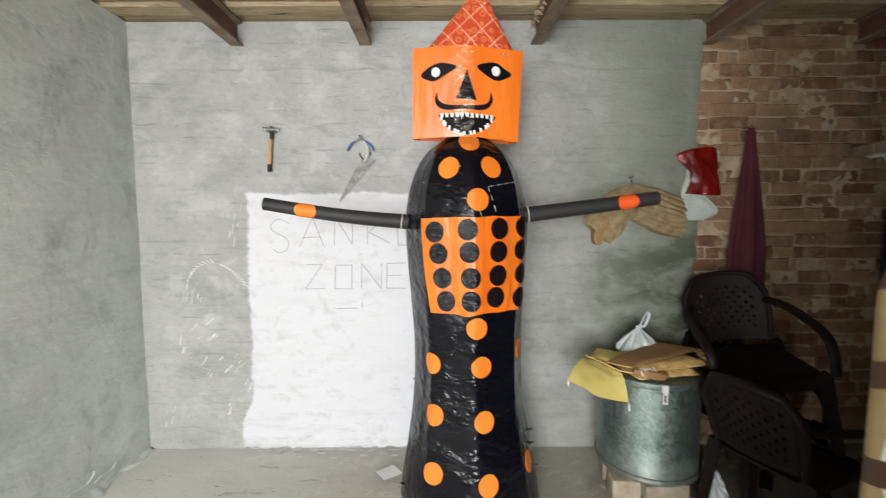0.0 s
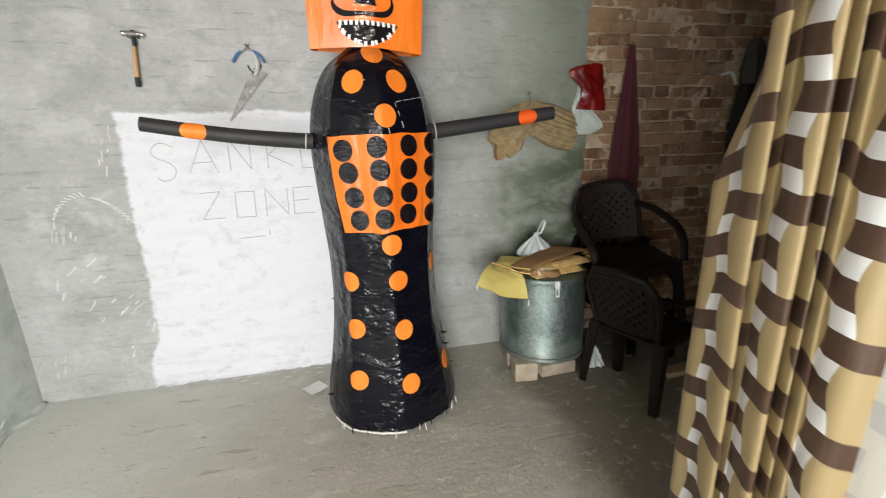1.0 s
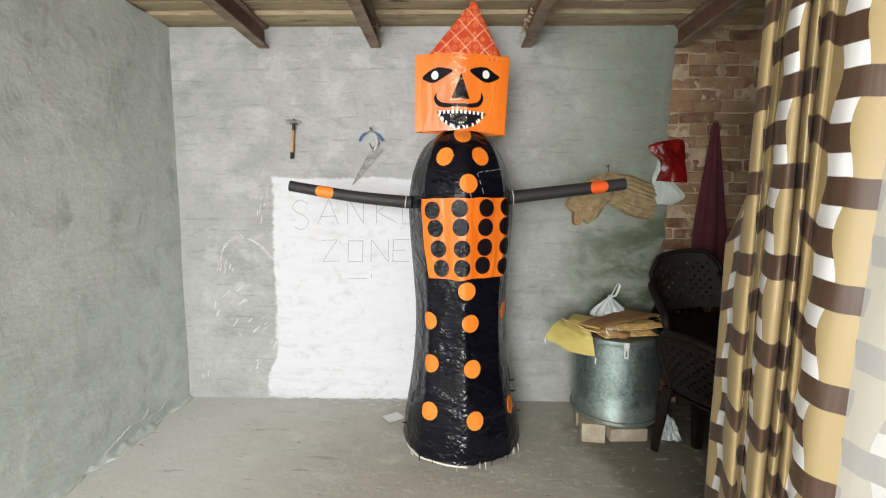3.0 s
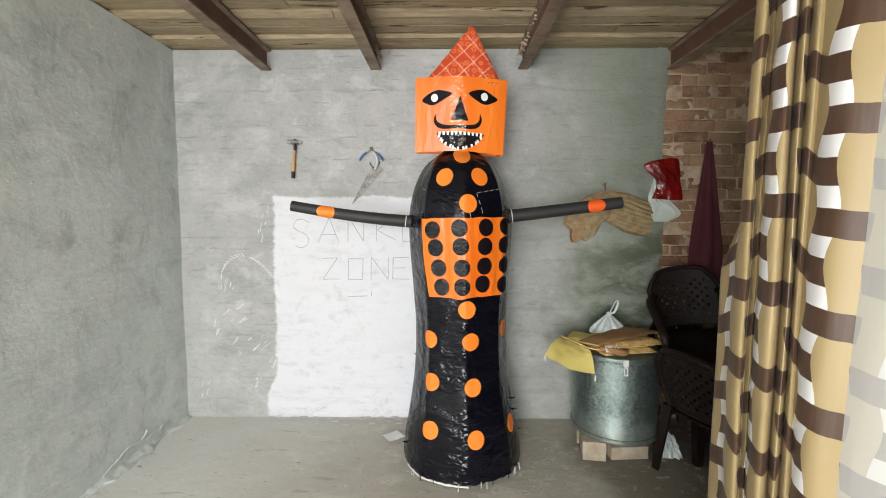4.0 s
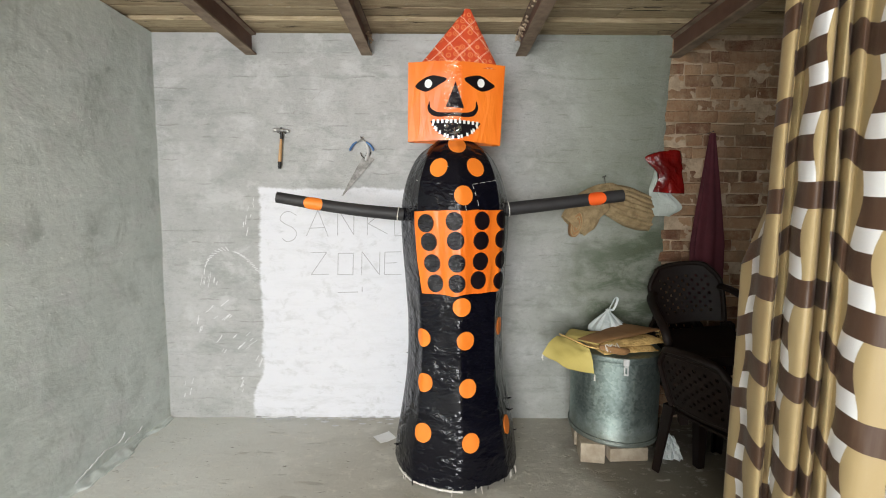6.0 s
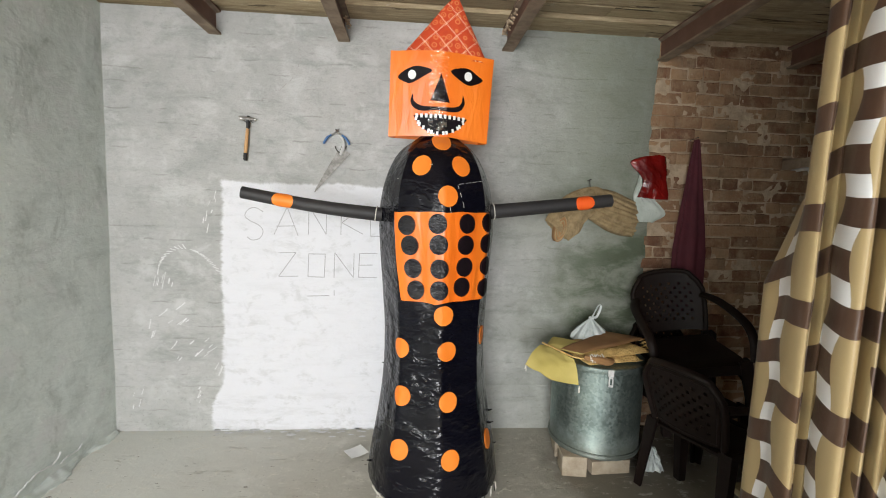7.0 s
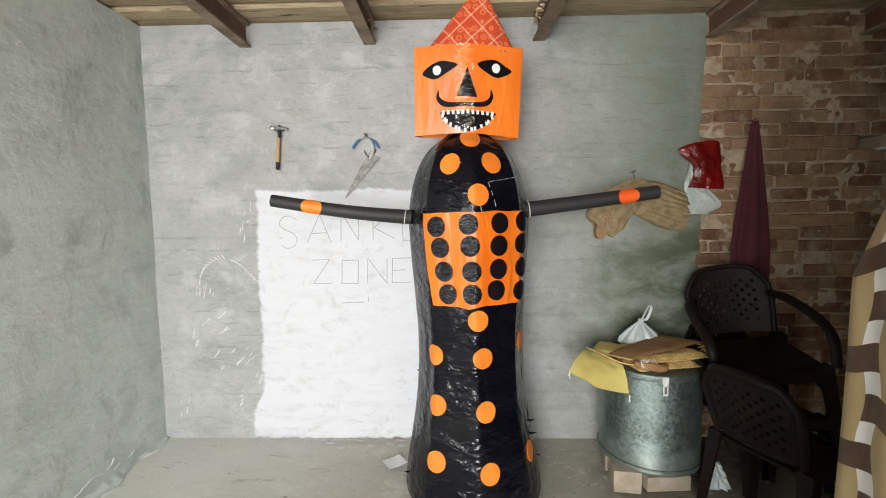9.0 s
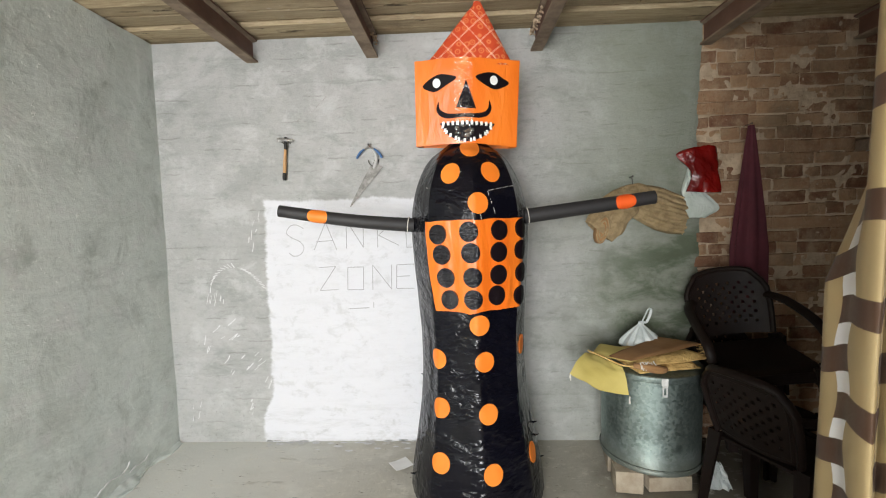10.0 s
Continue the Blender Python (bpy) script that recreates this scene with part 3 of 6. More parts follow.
def sheet(bm, rows, close=False, mat=0):
    """Quads over a list of rows of points."""
    vs = [[bm.verts.new(p) for p in row] for row in rows]
    for a, b in zip(vs, vs[1:]):
        n = len(a)
        for i in range(n if close else n - 1):
            f = bm.faces.new((a[i], a[(i + 1) % n], b[(i + 1) % n], b[i]))
            f.material_index = mat
    return vs


def tube(bm, points, radii, sides=10, flat=1.0, mat=0):
    """A swept tube with capped ends through the points; radii: one or one each."""
    pts = [Vector(p) for p in points]
    if isinstance(radii, (int, float)):
        radii = [radii] * len(pts)
    rows, up = [], None
    for i, p in enumerate(pts):
        d = (pts[min(i + 1, len(pts) - 1)] - pts[max(i - 1, 0)]).normalized()
        if up is None:
            up = Vector((0, 0, 1)) if abs(d.z) < 0.9 else Vector((1, 0, 0))
        side = d.cross(up).normalized()
        up = side.cross(d).normalized()
        rows.append([p + radii[i] * (math.cos(a) * side + flat * math.sin(a) * up) for a in (2 * math.pi * k / sides for k in range(sides))])
    vs = sheet(bm, rows, True, mat)
    for ring in (vs[0], vs[-1]):
        f = bm.faces.new(ring)
        f.material_index = mat
    return vs


def spin(bm, profile, sides=48, centre=(0, 0), mat=0):
    """A surface of revolution about the upright; profile: (radius, z)."""
    rows = [[(centre[0] + r * math.cos(a), centre[1] + r * math.sin(a), z) for a in (2 * math.pi * k / sides for k in range(sides))] for r, z in profile]
    return sheet(bm, rows, True, mat)


def solid(bm, thick):
    bmesh.ops.recalc_face_normals(bm, faces=bm.faces)
    bmesh.ops.solidify(bm, geom=bm.faces[:], thickness=thick)


def spline(ctrl, per=10):
    """Catmull-Rom through the control points."""
    p = [Vector(c) for c in ctrl]
    p = [2 * p[0] - p[1]] + p + [2 * p[-1] - p[-2]]
    out = []
    for i in range(1, len(p) - 2):
        for k in range(per):
            t = k / per
            a, b, c, d = p[i - 1], p[i], p[i + 1], p[i + 2]
            out.append(0.5 * ((2 * b) + (c - a) * t + (2 * a - 5 * b + 4 * c - d) * t * t + (3 * b - a - 3 * c + d) * t ** 3))
    return out + [p[-2]]


def lerp(table, z):
    for (a, u), (b, v) in zip(table, table[1:]):
        if z <= b:
            k = (z - a) / (b - a)
            k = max(0.0, min(1.0, k))
            return u + (v - u) * k
    return table[-1][1]


def wob(*p, s=1.0):
    return noise.noise(Vector(p) * s)


# ---- the room ----
LEFT, RIGHT, BACK, HIGH = -2.0, 2.9, 3.0, 2.65


def structure(name, bm, mats, label, smooth=False):
    return tagged(part(name, bm, mats, None, "", smooth), label, name.split("_")[0], "", "structure")


bm = bmesh.new()
rows = []
for i in range(61):
    y = FRONT_Y - 0.2 + (BACK + 0.2 - FRONT_Y + 0.2) * i / 60
    rows.append([(LEFT - 0.2 + 5.2 * k / 64, y, 0.004 * wob(k * 0.35, y * 3.1, 0) + 0.002 * wob(k * 0.9, y * 8, 4) - 0.004) for k in range(65)])
sheet(bm, rows)
solid(bm, 0.08)
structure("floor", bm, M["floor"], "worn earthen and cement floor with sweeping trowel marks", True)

bm = bmesh.new()
box(bm, (-12, -14, -0.25), (14, FRONT_Y - 0.22, -0.09))
structure("ground", bm, M["stone"], "bare earth outside the doorway")

# back wall: masonry, with a cement coat over its larger part
bm = bmesh.new()
NICHE = (2.352, 2.585, 1.828, 1.922)
box(bm, (LEFT - 0.22, BACK + 0.045, -0.05), (NICHE[0], BACK + 0.28, HIGH + 0.05))
box(bm, (NICHE[1], BACK + 0.045, -0.05), (RIGHT + 0.2, BACK + 0.28, HIGH + 0.05))
box(bm, (NICHE[0], BACK + 0.045, -0.05), (NICHE[1], BACK + 0.28, NICHE[2]))
box(bm, (NICHE[0], BACK + 0.045, NICHE[3]), (NICHE[1], BACK + 0.28, HIGH + 0.05))
box(bm, (NICHE[0], BACK + 0.21, NICHE[2]), (NICHE[1], BACK + 0.28, NICHE[3]))
# uneven bed of mortar that half fills the joints of the bare brickwork
sheet(bm, [[(1.40 + 1.55 * k / 110, BACK + 0.0175 + 0.008 * wob(1.40 + 1.55 * k / 110, 2, 2.7 * j / 190, s=7) + 0.007 * wob(1.40 + 1.55 * k / 110, 5, 2.7 * j / 190, s=26), -0.03 + 2.7 * j / 190) for k in range(111)] for j in range(191)])
bmesh.ops.delete(bm, geom=[f for f in bm.faces if f.calc_center_median().y < BACK + 0.044 and NICHE[0] < f.calc_center_median().x < NICHE[1] and NICHE[2] < f.calc_center_median().z < NICHE[3]], context="FACES")
wall_back = structure("wall_back", bm, M["mortar"], "brick back wall, coated with grey cement over its larger part")
bm = bmesh.new()
rows = []
for j in range(107):
    z = -0.03 + (HIGH + 0.03) * j / 106
    edge = 1.475 + 0.022 * wob(0, 0, z, s=3.2) + 0.016 * wob(3, 1, z, s=11) - 0.02 * max(0, 1 - abs(z - 2.0) / 0.5)
    xs = [LEFT - 0.1 + (edge - LEFT + 0.1) * k / 110 for k in range(111)]
    row = [(x, BACK + 0.0022 * wob(x, 0, z, s=2.2) + (0.010 * max(0.0, 1 - (edge - x) / 0.02)), z) for x in xs]
    rows.append(row + [(edge + 0.003, BACK + 0.04, z)])
sheet(bm, rows)
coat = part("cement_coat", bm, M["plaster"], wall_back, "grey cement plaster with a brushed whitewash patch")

bm = bmesh.new()
rows = []
for j in range(56):
    z = -0.03 + (HIGH + 0.03) * j / 55
    rows.append([(LEFT + 0.007 * wob(0, y, z, s=1.7) + 0.003 * wob(5, y, z, s=6), y, z) for y in (FRONT_Y - 0.1 + (BACK + 0.1 - FRONT_Y) * k / 80 for k in range(81))])
sheet(bm, rows)
solid(bm, -0.2)
bmesh.ops.recalc_face_normals(bm, faces=bm.faces)
wall_left = structure("wall_left", bm, M["plaster_side"], "uneven grey-green cement side wall", True)
bm = bmesh.new()
box(bm, (RIGHT, FRONT_Y - 0.2, -0.05), (RIGHT + 0.2, BACK + 0.02, HIGH + 0.05))
structure("wall_right", bm, M["low_bounce"], "brick side wall darkened to cut bounced light")
bm = bmesh.new()
box(bm, (LEFT - 0.2, FRONT_Y - 0.2, -0.05), (DOOR_L, FRONT_Y, HIGH))
box(bm, (DOOR_R, FRONT_Y - 0.2, -0.05), (RIGHT, FRONT_Y, HIGH))
box(bm, (DOOR_L, FRONT_Y - 0.2, DOOR_H), (DOOR_R, FRONT_Y, HIGH))
# unseen return wall, added to keep daylight off the right side
box(bm, (0.92, FRONT_Y, -0.05), (1.04, 0.66, HIGH))
# unseen low wall, added to block light below its top only
box(bm, (0.775, 0.50, -0.05), (0.92, 0.62, 1.35))
structure("wall_front", bm, M["low_bounce"], "unseen brick-and-mortar front wall, wide open doorway and added light-blocking return walls")

# boards laid across the beams
bm = bmesh.new()
rng = random.Random(5)
y = BACK + 0.06
while y > FRONT_Y - 0.2:
    w = rng.uniform(0.075, 0.155)
    cut = rng.uniform(-1.6, 2.4)
    drop, tip = rng.uniform(0, 0.016), rng.uniform(-0.008, 0.008)
    for x0, x1 in ((LEFT - 0.15, cut - 0.003), (cut + 0.003, RIGHT + 0.15)):
        rows = []
        n = 110
        for k in range(n + 1):
            x = x0 + (x1 - x0) * k / n
            e = 0.005 * wob(x, y, 0, s=3) + 0.007 * wob(x, y, 4, s=11)
            rows.append([(x, y - w + 0.014 + e, HIGH + 0.050), (x, y - w + 0.014 + e, HIGH + drop + tip), (x, y - 0.009 - e, HIGH + drop - tip), (x, y - 0.009 - e, HIGH + 0.050)])
        sheet(bm, rows, True)
    y -= w
# backing sheet, coloured dark to paint the shade in the gaps between boards
made = box(bm, (LEFT - 0.2, FRONT_Y - 0.2, HIGH + 0.052), (RIGHT + 0.2, BACK + 0.28, HIGH + 0.14))
for f in {f for v in made for f in v.link_faces}:
    f.material_index = 1
structure("ceiling", bm, [M["plank"], M["beam"]], "ceiling of rough pale boards laid over steel beams")


def beam(x, wide, low, label):
    """A rolled I-section running from the back wall to the front."""
    bm = bmesh.new()
    t, half, web = 0.011, wide / 2, 0.006
    cut = [(-half, low), (half, low), (half, low + t), (web, low + t + 0.006), (web, HIGH - t - 0.006), (half, HIGH - t), (half, HIGH - 0.001), (-half, HIGH - 0.001), (-half, HIGH - t), (-web, HIGH - t - 0.006), (-web, low + t + 0.006), (-half, low + t)]
    rows = [[(x + a + 0.002 * wob(x, yy, b, s=9), yy, b + 0.0015 * wob(b, yy, x, s=7)) for a, b in cut] for yy in (BACK + 0.02 - (BACK + 0.02 - FRONT_Y) * k / 50 for k in range(51))]
    vs = sheet(bm, rows, True)
    bm.faces.new(vs[0])
    bm.faces.new(vs[-1])
    bmesh.ops.recalc_face_normals(bm, faces=bm.faces)
    bm.normal_update()
    for f in bm.faces:
        f.material_index = 1 if f.normal.z < -0.5 or f.calc_center_median().z < low + t + 0.001 else 0
    return tagged(part("ceiling_beam", bm, [M["beam"], M["flange"]], None, "", False), label, "beam", "ceiling beams", "structure")


for k, x in enumerate((-1.342, -0.57, 0.46, 1.495, 2.415)):
    girder = beam(x, 0.072, 2.508, "rust-brown steel I-beam under the ceiling boards")
    # crumbs of mortar squeezed out between the beam and the boards
    if k not in (1, 2):
        continue
    side = 1 if k == 1 else -1
    bm = bmesh.new()
    rng = random.Random(30 + k)
    for _ in range(16 if k == 1 else 60):
        yy = BACK - abs(rng.gauss(0, 0.05 if k == 1 else 0.22))
        size = rng.uniform(0.003, 0.009)
        cx, cz = x + side * (0.012 + rng.uniform(0.0, 0.03)), HIGH - 0.012 - rng.uniform(0, 0.05 if k == 1 else 0.035)
        lump = bmesh.ops.create_icosphere(bm, subdivisions=2, radius=size)["verts"]
        for v in lump:
            v.co = Vector((cx, yy, cz)) + v.co * (1 + 0.9 * wob(*(v.co * 90), s=1.0) + 0.3 * wob(cx * 50, yy * 50, v.co.z * 150))
    part("mortar_crumbs", bm, M["mortar"], girder, "pale mortar crumbs along the beam's top")

# rough cement lip along the foot of the side wall
bm = bmesh.new()
rows = []
for k in range(261):
    y = 0.6 + 2.38 * k / 260
    reach = 0.036 + 0.045 * wob(y, 3, 0, s=5) + 0.026 * wob(y, 7, 0, s=19) + 0.04 * max(0, 1 - abs(y - 2.35) / 0.25)
    rise = 0.026 + 0.026 * wob(y, 9, 0, s=4) + 0.016 * wob(y, 5, 0, s=17)
    reach, rise = max(0.008, reach), max(0.008, rise)
    row = []
    for i in range(13):
        t = i / 12
        drop = rise * (1 - t) ** 2.2 + 0.004 * (1 - t ** 6) + 0.010 * wob(y * 13, t * 2.5, 3) * math.sin(math.pi * t)
        row.append((LEFT - 0.012 + (reach + 0.012) * t, y, max(-0.002, drop) if i < 12 else -0.010))
    rows.append(row)
sheet(bm, rows)
tagged(part("trim_cement_lip", bm, M["plaster_side"]), "rough cement lip along the foot of the side wall", "trim", "", "structure")


# ---- marks on the back wall ----
def stroke(bm, pts, wide, y=BACK - 0.0045):
    """A flat drawn line in the wall's plane."""
    v = [Vector((a, 0, b)) for a, b in pts]
    left, right = [], []
    for i, p in enumerate(v):
        d = (v[min(i + 1, len(v) - 1)] - v[max(i - 1, 0)]).normalized()
        n = Vector((-d.z, 0, d.x)) * wide / 2
        left.append((p.x + n.x, y, p.z + n.z))
        right.append((p.x - n.x, y, p.z - n.z))
    sheet(bm, [left, right])


LETTERS = {
    "S": [[(1, .88), (.6, 1), (.25, .95), (.05, .75), (.3, .6), (.75, .47), (.98, .28), (.8, .06), (.4, 0), (.15, .1)]],
    "A": [[(0, 0), (.55, 1)], [(.55, 1), (1, -.02)], [(.1, .3), (.85, .33)]],
    "N": [[(0, 0), (.03, 1)], [(.03, 1), (.97, .02)], [(.97, .02), (1, 1)]],
    "K": [[(0, 0), (.02, 1)], [(.9, 1), (.05, .45)], [(.05, .45), (1, .05)]],
    "L": [[(0, 1), (.04, .02)], [(.04, .02), (.85, .04)]],
    "Z": [[(0, .97), (.9, 1)], [(.9, 1), (.02, .02)], [(.02, .02), (1, .04)]],
    "O": [[(.05, 1), (0, .04)], [(0, .04), (.95, .03)], [(.95, .03), (1, 1)], [(1, 1), (.05, 1)]],
    "E": [[(.05, 1), (0, .03)], [(.05, 1), (1, 1.02)], [(.02, .52), (.75, .54)], [(0, .03), (1, 0.02)]],
}
for letter, x, z, w, h in (("S", -1.185, 1.262, 0.12, 0.205), ("A", -1.0, 1.30, 0.15, 0.178), ("N", -0.785, 1.305, 0.115, 0.185), ("K", -0.58, 1.308, 0.14, 0.175), ("L", -0.395, 1.30, 0.13, 0.17),
                           ("Z", -0.975, 1.028, 0.125, 0.16), ("O", -0.788, 1.026, 0.11, 0.155), ("N", -0.622, 1.028, 0.128, 0.165), ("E", -0.465, 1.03, 0.12, 0.16)):
    bm = bmesh.new()
    for line in LETTERS[letter]:
        pts = [(x + a * w, z + b * h) for a, b in line]
        if len(pts) > 2:
            pts = [(p.x, p.z) for p in spline([(a, 0, b) for a, b in pts], 5)]
        stroke(bm, pts, 0.0052)
    part("pencilled_letter", bm, M["pencil"], wall_back, "thin grey pencilled capital letter", False)
bm = bmesh.new()
stroke(bm, [(-0.79, 0.905), (-0.65, 0.91)], 0.006)
stroke(bm, [(-0.62, 0.945), (-0.62, 0.91)], 0.005)
part("pencil_dash", bm, M["pencil"], wall_back, "", False)

# a hairline crack that wanders down from the ceiling, broken where it was rubbed over
bm = bmesh.new()
crack = spline([(-0.849, 0, 2.493), (-0.835, 0, 2.398), (-0.876, 0, 2.284), (-0.956, 0, 2.206), (-1.04, 0, 2.144), (-1.11, 0, 2.115)], 14)
crack = [(p.x + 0.022 * wob(p.z * 55, 1, 1), p.z + 0.014 * wob(p.x * 70, 2, 2)) for p in crack]
for k in range(0, len(crack) - 5, 7):
    stroke(bm, crack[k:k + 5 + k % 3], 0.0022 + 0.0016 * (k % 3))
part("plaster_crack", bm, M["crack"], wall_back, "wandering hairline crack in the plaster", False)

for pts in ([(2.20, 0.035), (2.31, 0.066), (2.37, 0.088), (2.41, 0.098), (2.46, 0.090), (2.506, 0.086), (2.535, 0.104), (2.552, 0.124)], [(2.55, 0.060), (2.60, 0.072), (2.66, 0.066), (2.70, 0.084)]):
    bm = bmesh.new()
    line = spline([(LEFT + 0.012, a, b) for a, b in pts], 5)
    tube(bm, [p + Vector((0, 0.008 * wob(p.y * 60, 1, 1), 0.008 * wob(p.y * 50, 3, 2))) for p in line], [0.0035 + 0.0025 * abs(wob(k * 0.9, 2, 6)) for k in range(len(line))], 6)
    part("broken_lip", bm, M["paint"], wall_left, "pale broken edge of the wall's coat")

rng = random.Random(11)
dashes = []
for k in range(11):
    a = radians(172 - k * 8)
    dashes.append((-1.545 + 0.17 * math.cos(a), 1.02 + 0.19 * math.sin(a), a + 1.57 - 0.10 * k, 0.036))
for k in range(10):
    s = k / 9
    dashes.append((-1.50 + 0.155 * s, 1.19 - 0.135 * s + 0.02 * math.sin(s * 3), -0.22 - 0.2 * s, 0.040))
for k in range(9):
    dashes.append((-1.735 + 0.014 * k + rng.uniform(-0.01, 0.01), 0.985 + rng.uniform(-0.03, 0.03), 1.35, rng.uniform(0.03, 0.07)))
for x, z, n, lean in ((-1.755, 0.65, 3, 1.15), (-1.66, 0.75, 3, 0.7), (-1.56, 0.78, 4, 0.7), (-1.6, 0.53, 4, 0.95), (-1.5, 0.56, 3, 0.8), (-1.4, 0.56, 4, 0.6), (-1.86, 0.22, 4, 1.2), (-1.46, 0.24, 4, 1.0), (-1.385, 1.48, 4, 1.3), (-1.44, 1.38, 3, 1.35), (-1.37, 0.42, 3, 1.1)):
    for k in range(n):
        dashes.append((x + rng.uniform(-0.035, 0.035), z + rng.uniform(-0.06, 0.06), lean + rng.uniform(-0.2, 0.2), rng.uniform(0.02, 0.075)))
bm = bmesh.new()
lift = 0.0
for x, z, a, size in dashes:
    dx, dz = math.cos(a) * size / 2, math.sin(a) * size / 2
    lift += 0.00004
    stroke(bm, [(x - dx, z - dz), (x - dx * 0.2, z - dz * 0.25), (x + dx, z + dz)], rng.uniform(0.003, 0.008), BACK - 0.0045 - lift)
tagged(part("paint_dashes", bm, M["paint"], wall_back, "scattered white brush dashes", False), kind="stuff")

# limewash dripped on the floor along the wall's foot
bm = bmesh.new()
rng = random.Random(17)
for k in range(70):
    x, y, r = rng.uniform(-1.38, -0.12), BACK - 0.004 - abs(rng.gauss(0, 0.045)), rng.uniform(0.004, 0.017)
    z = 0.0075
    ring = [(x + r * 1.8 * math.cos(a) * (1 + 0.5 * wob(k, a, 1)), min(BACK - 0.003, y + r * 0.7 * math.sin(a) * (1 + 0.5 * wob(k, a, 4))), z + 0.0002 * (k % 5)) for a in (2 * math.pi * i / 12 for i in range(12))]
    bm.faces.new([bm.verts.new(p) for p in ring])
splash = part("limewash_drips", bm, M["paint"], None, "", False)
tagged(splash, "pale limewash drips dried on the floor by the wall", "drips", "", "stuff")


# ---- the effigy: one plain figure of paper and plastic film over a cane frame ----
BODY = [(0.0, 0.368), (0.173, 0.345), (0.353, 0.311), (0.532, 0.283), (0.709, 0.270), (0.883, 0.272), (1.056, 0.285), (1.227, 0.296), (1.396, 0.306), (1.53, 0.299), (1.629, 0.279), (1.729, 0.240), (1.80, 0.195), (1.85, 0.135), (1.875, 0.06)]
AX, AY = 0.015, 2.53


def round_r(z):
    return sum(lerp(BODY, max(0, min(1.875, z + d))) for d in (-0.04, -0.02, 0, 0.02, 0.04)) / 5


def skin(deg, z, out=0.0):
    """A point of the eight-sided body: degrees from the front, towards x."""
    seg = (deg - 3 + 22.5 + 360) % 45 - 22.5
    facet = math.cos(radians(22.5)) / math.cos(radians(22.5 - abs(seg)))
    flat = 0.3 + 0.55 * min(1.0, z / 0.35)
    r = round_r(z) * (1 - flat + flat * facet * 1.025)
    a = radians(deg)
    r += 0.0035 * wob(a * 2.2, z * 5.0, 1.3) + 0.0025 * wob(a * 9, z * 3.0, 7.7) + out
    return Vector((AX + 0.01 * (1 - z) + r * math.sin(a), AY - r * math.cos(a), z))


def decal(bm, centre, outline, mat, out, rings=3):
    """A patch laid on the body: outline in (metres along, metres up) about (degrees, z)."""
    deg, z = centre
    def at(a, b):
        return skin(deg + math.degrees(a / max(0.12, round_r(z + b))), z + b, out)
    mid = bm.verts.new(at(0, 0))
    prev = None
    for k in range(1, rings + 1):
        ring = [bm.verts.new(at(a * k / rings, b * k / rings)) for a, b in outline]
        n = len(ring)
        for i in range(n):
            j = (i + 1) % n
            f = bm.faces.new((mid, ring[i], ring[j])) if prev is None else bm.faces.new((prev[i], ring[i], ring[j], prev[j]))
            f.material_index = mat
        prev = ring
    low = [bm.verts.new(v.co + (Vector((AX, AY, v.co.z)) - v.co).normalized() * (out + 0.004)) for v in prev]
    for i in range(len(low)):
        j = (i + 1) % len(low)
        f = bm.faces.new((prev[i], low[i], low[j], prev[j]))
        f.material_index = mat


def disc(rx, rz, n=26, seed=0):
    return [(rx * (1 + 0.025 * wob(k * 0.7, seed, 2)) * math.cos(2 * math.pi * k / n), rz * math.sin(2 * math.pi * k / n) * (1 + 0.025 * wob(k * 0.6, seed, 9))) for k in range(n)]


def head_front(x, z, out=0.0):
    """The slightly creased front sheet of the head."""
    u = (x - 0.0) / 0.26
    y = 2.395 + 0.055 * abs(u) ** 1.25 + 0.07 * (2.06 - z) + 0.012 * u
    y += 0.003 * wob(x * 5, z * 5, 3.3)
    return Vector((x, y - out, z))


def face_patch(bm, outline, mat, out):
    """A cut-out glued on the head: outline of (x, z), filled about its middle in rings."""
    cx, cz = sum(p[0] for p in outline) / len(outline), sum(p[1] for p in outline) / len(outline)
    mid = bm.verts.new(head_front(cx, cz, out))
    prev = None
    for k in range(1, 5):
        ring = [bm.verts.new(head_front(cx + (a - cx) * k / 4, cz + (b - cz) * k / 4, out)) for a, b in outline]
        for i in range(len(ring)):
            j = (i + 1) % len(ring)
            f = bm.faces.new((mid, ring[i], ring[j])) if prev is None else bm.faces.new((prev[i], ring[i], ring[j], prev[j]))
            f.material_index = mat
        prev = ring


def closed_curve(pts, per=4):
    loop = [Vector((a, 0, b)) for a, b in pts]
    out = []
    n = len(loop)
    for i in range(n):
        a, b, c, d = loop[i - 1], loop[i], loop[(i + 1) % n], loop[(i + 2) % n]
        for k in range(per):
            t = k / per
            q = 0.5 * ((2 * b) + (c - a) * t + (2 * a - 5 * b + 4 * c - d) * t * t + (3 * b - a - 3 * c + d) * t ** 3)
            out.append((q.x, q.z))
    return out


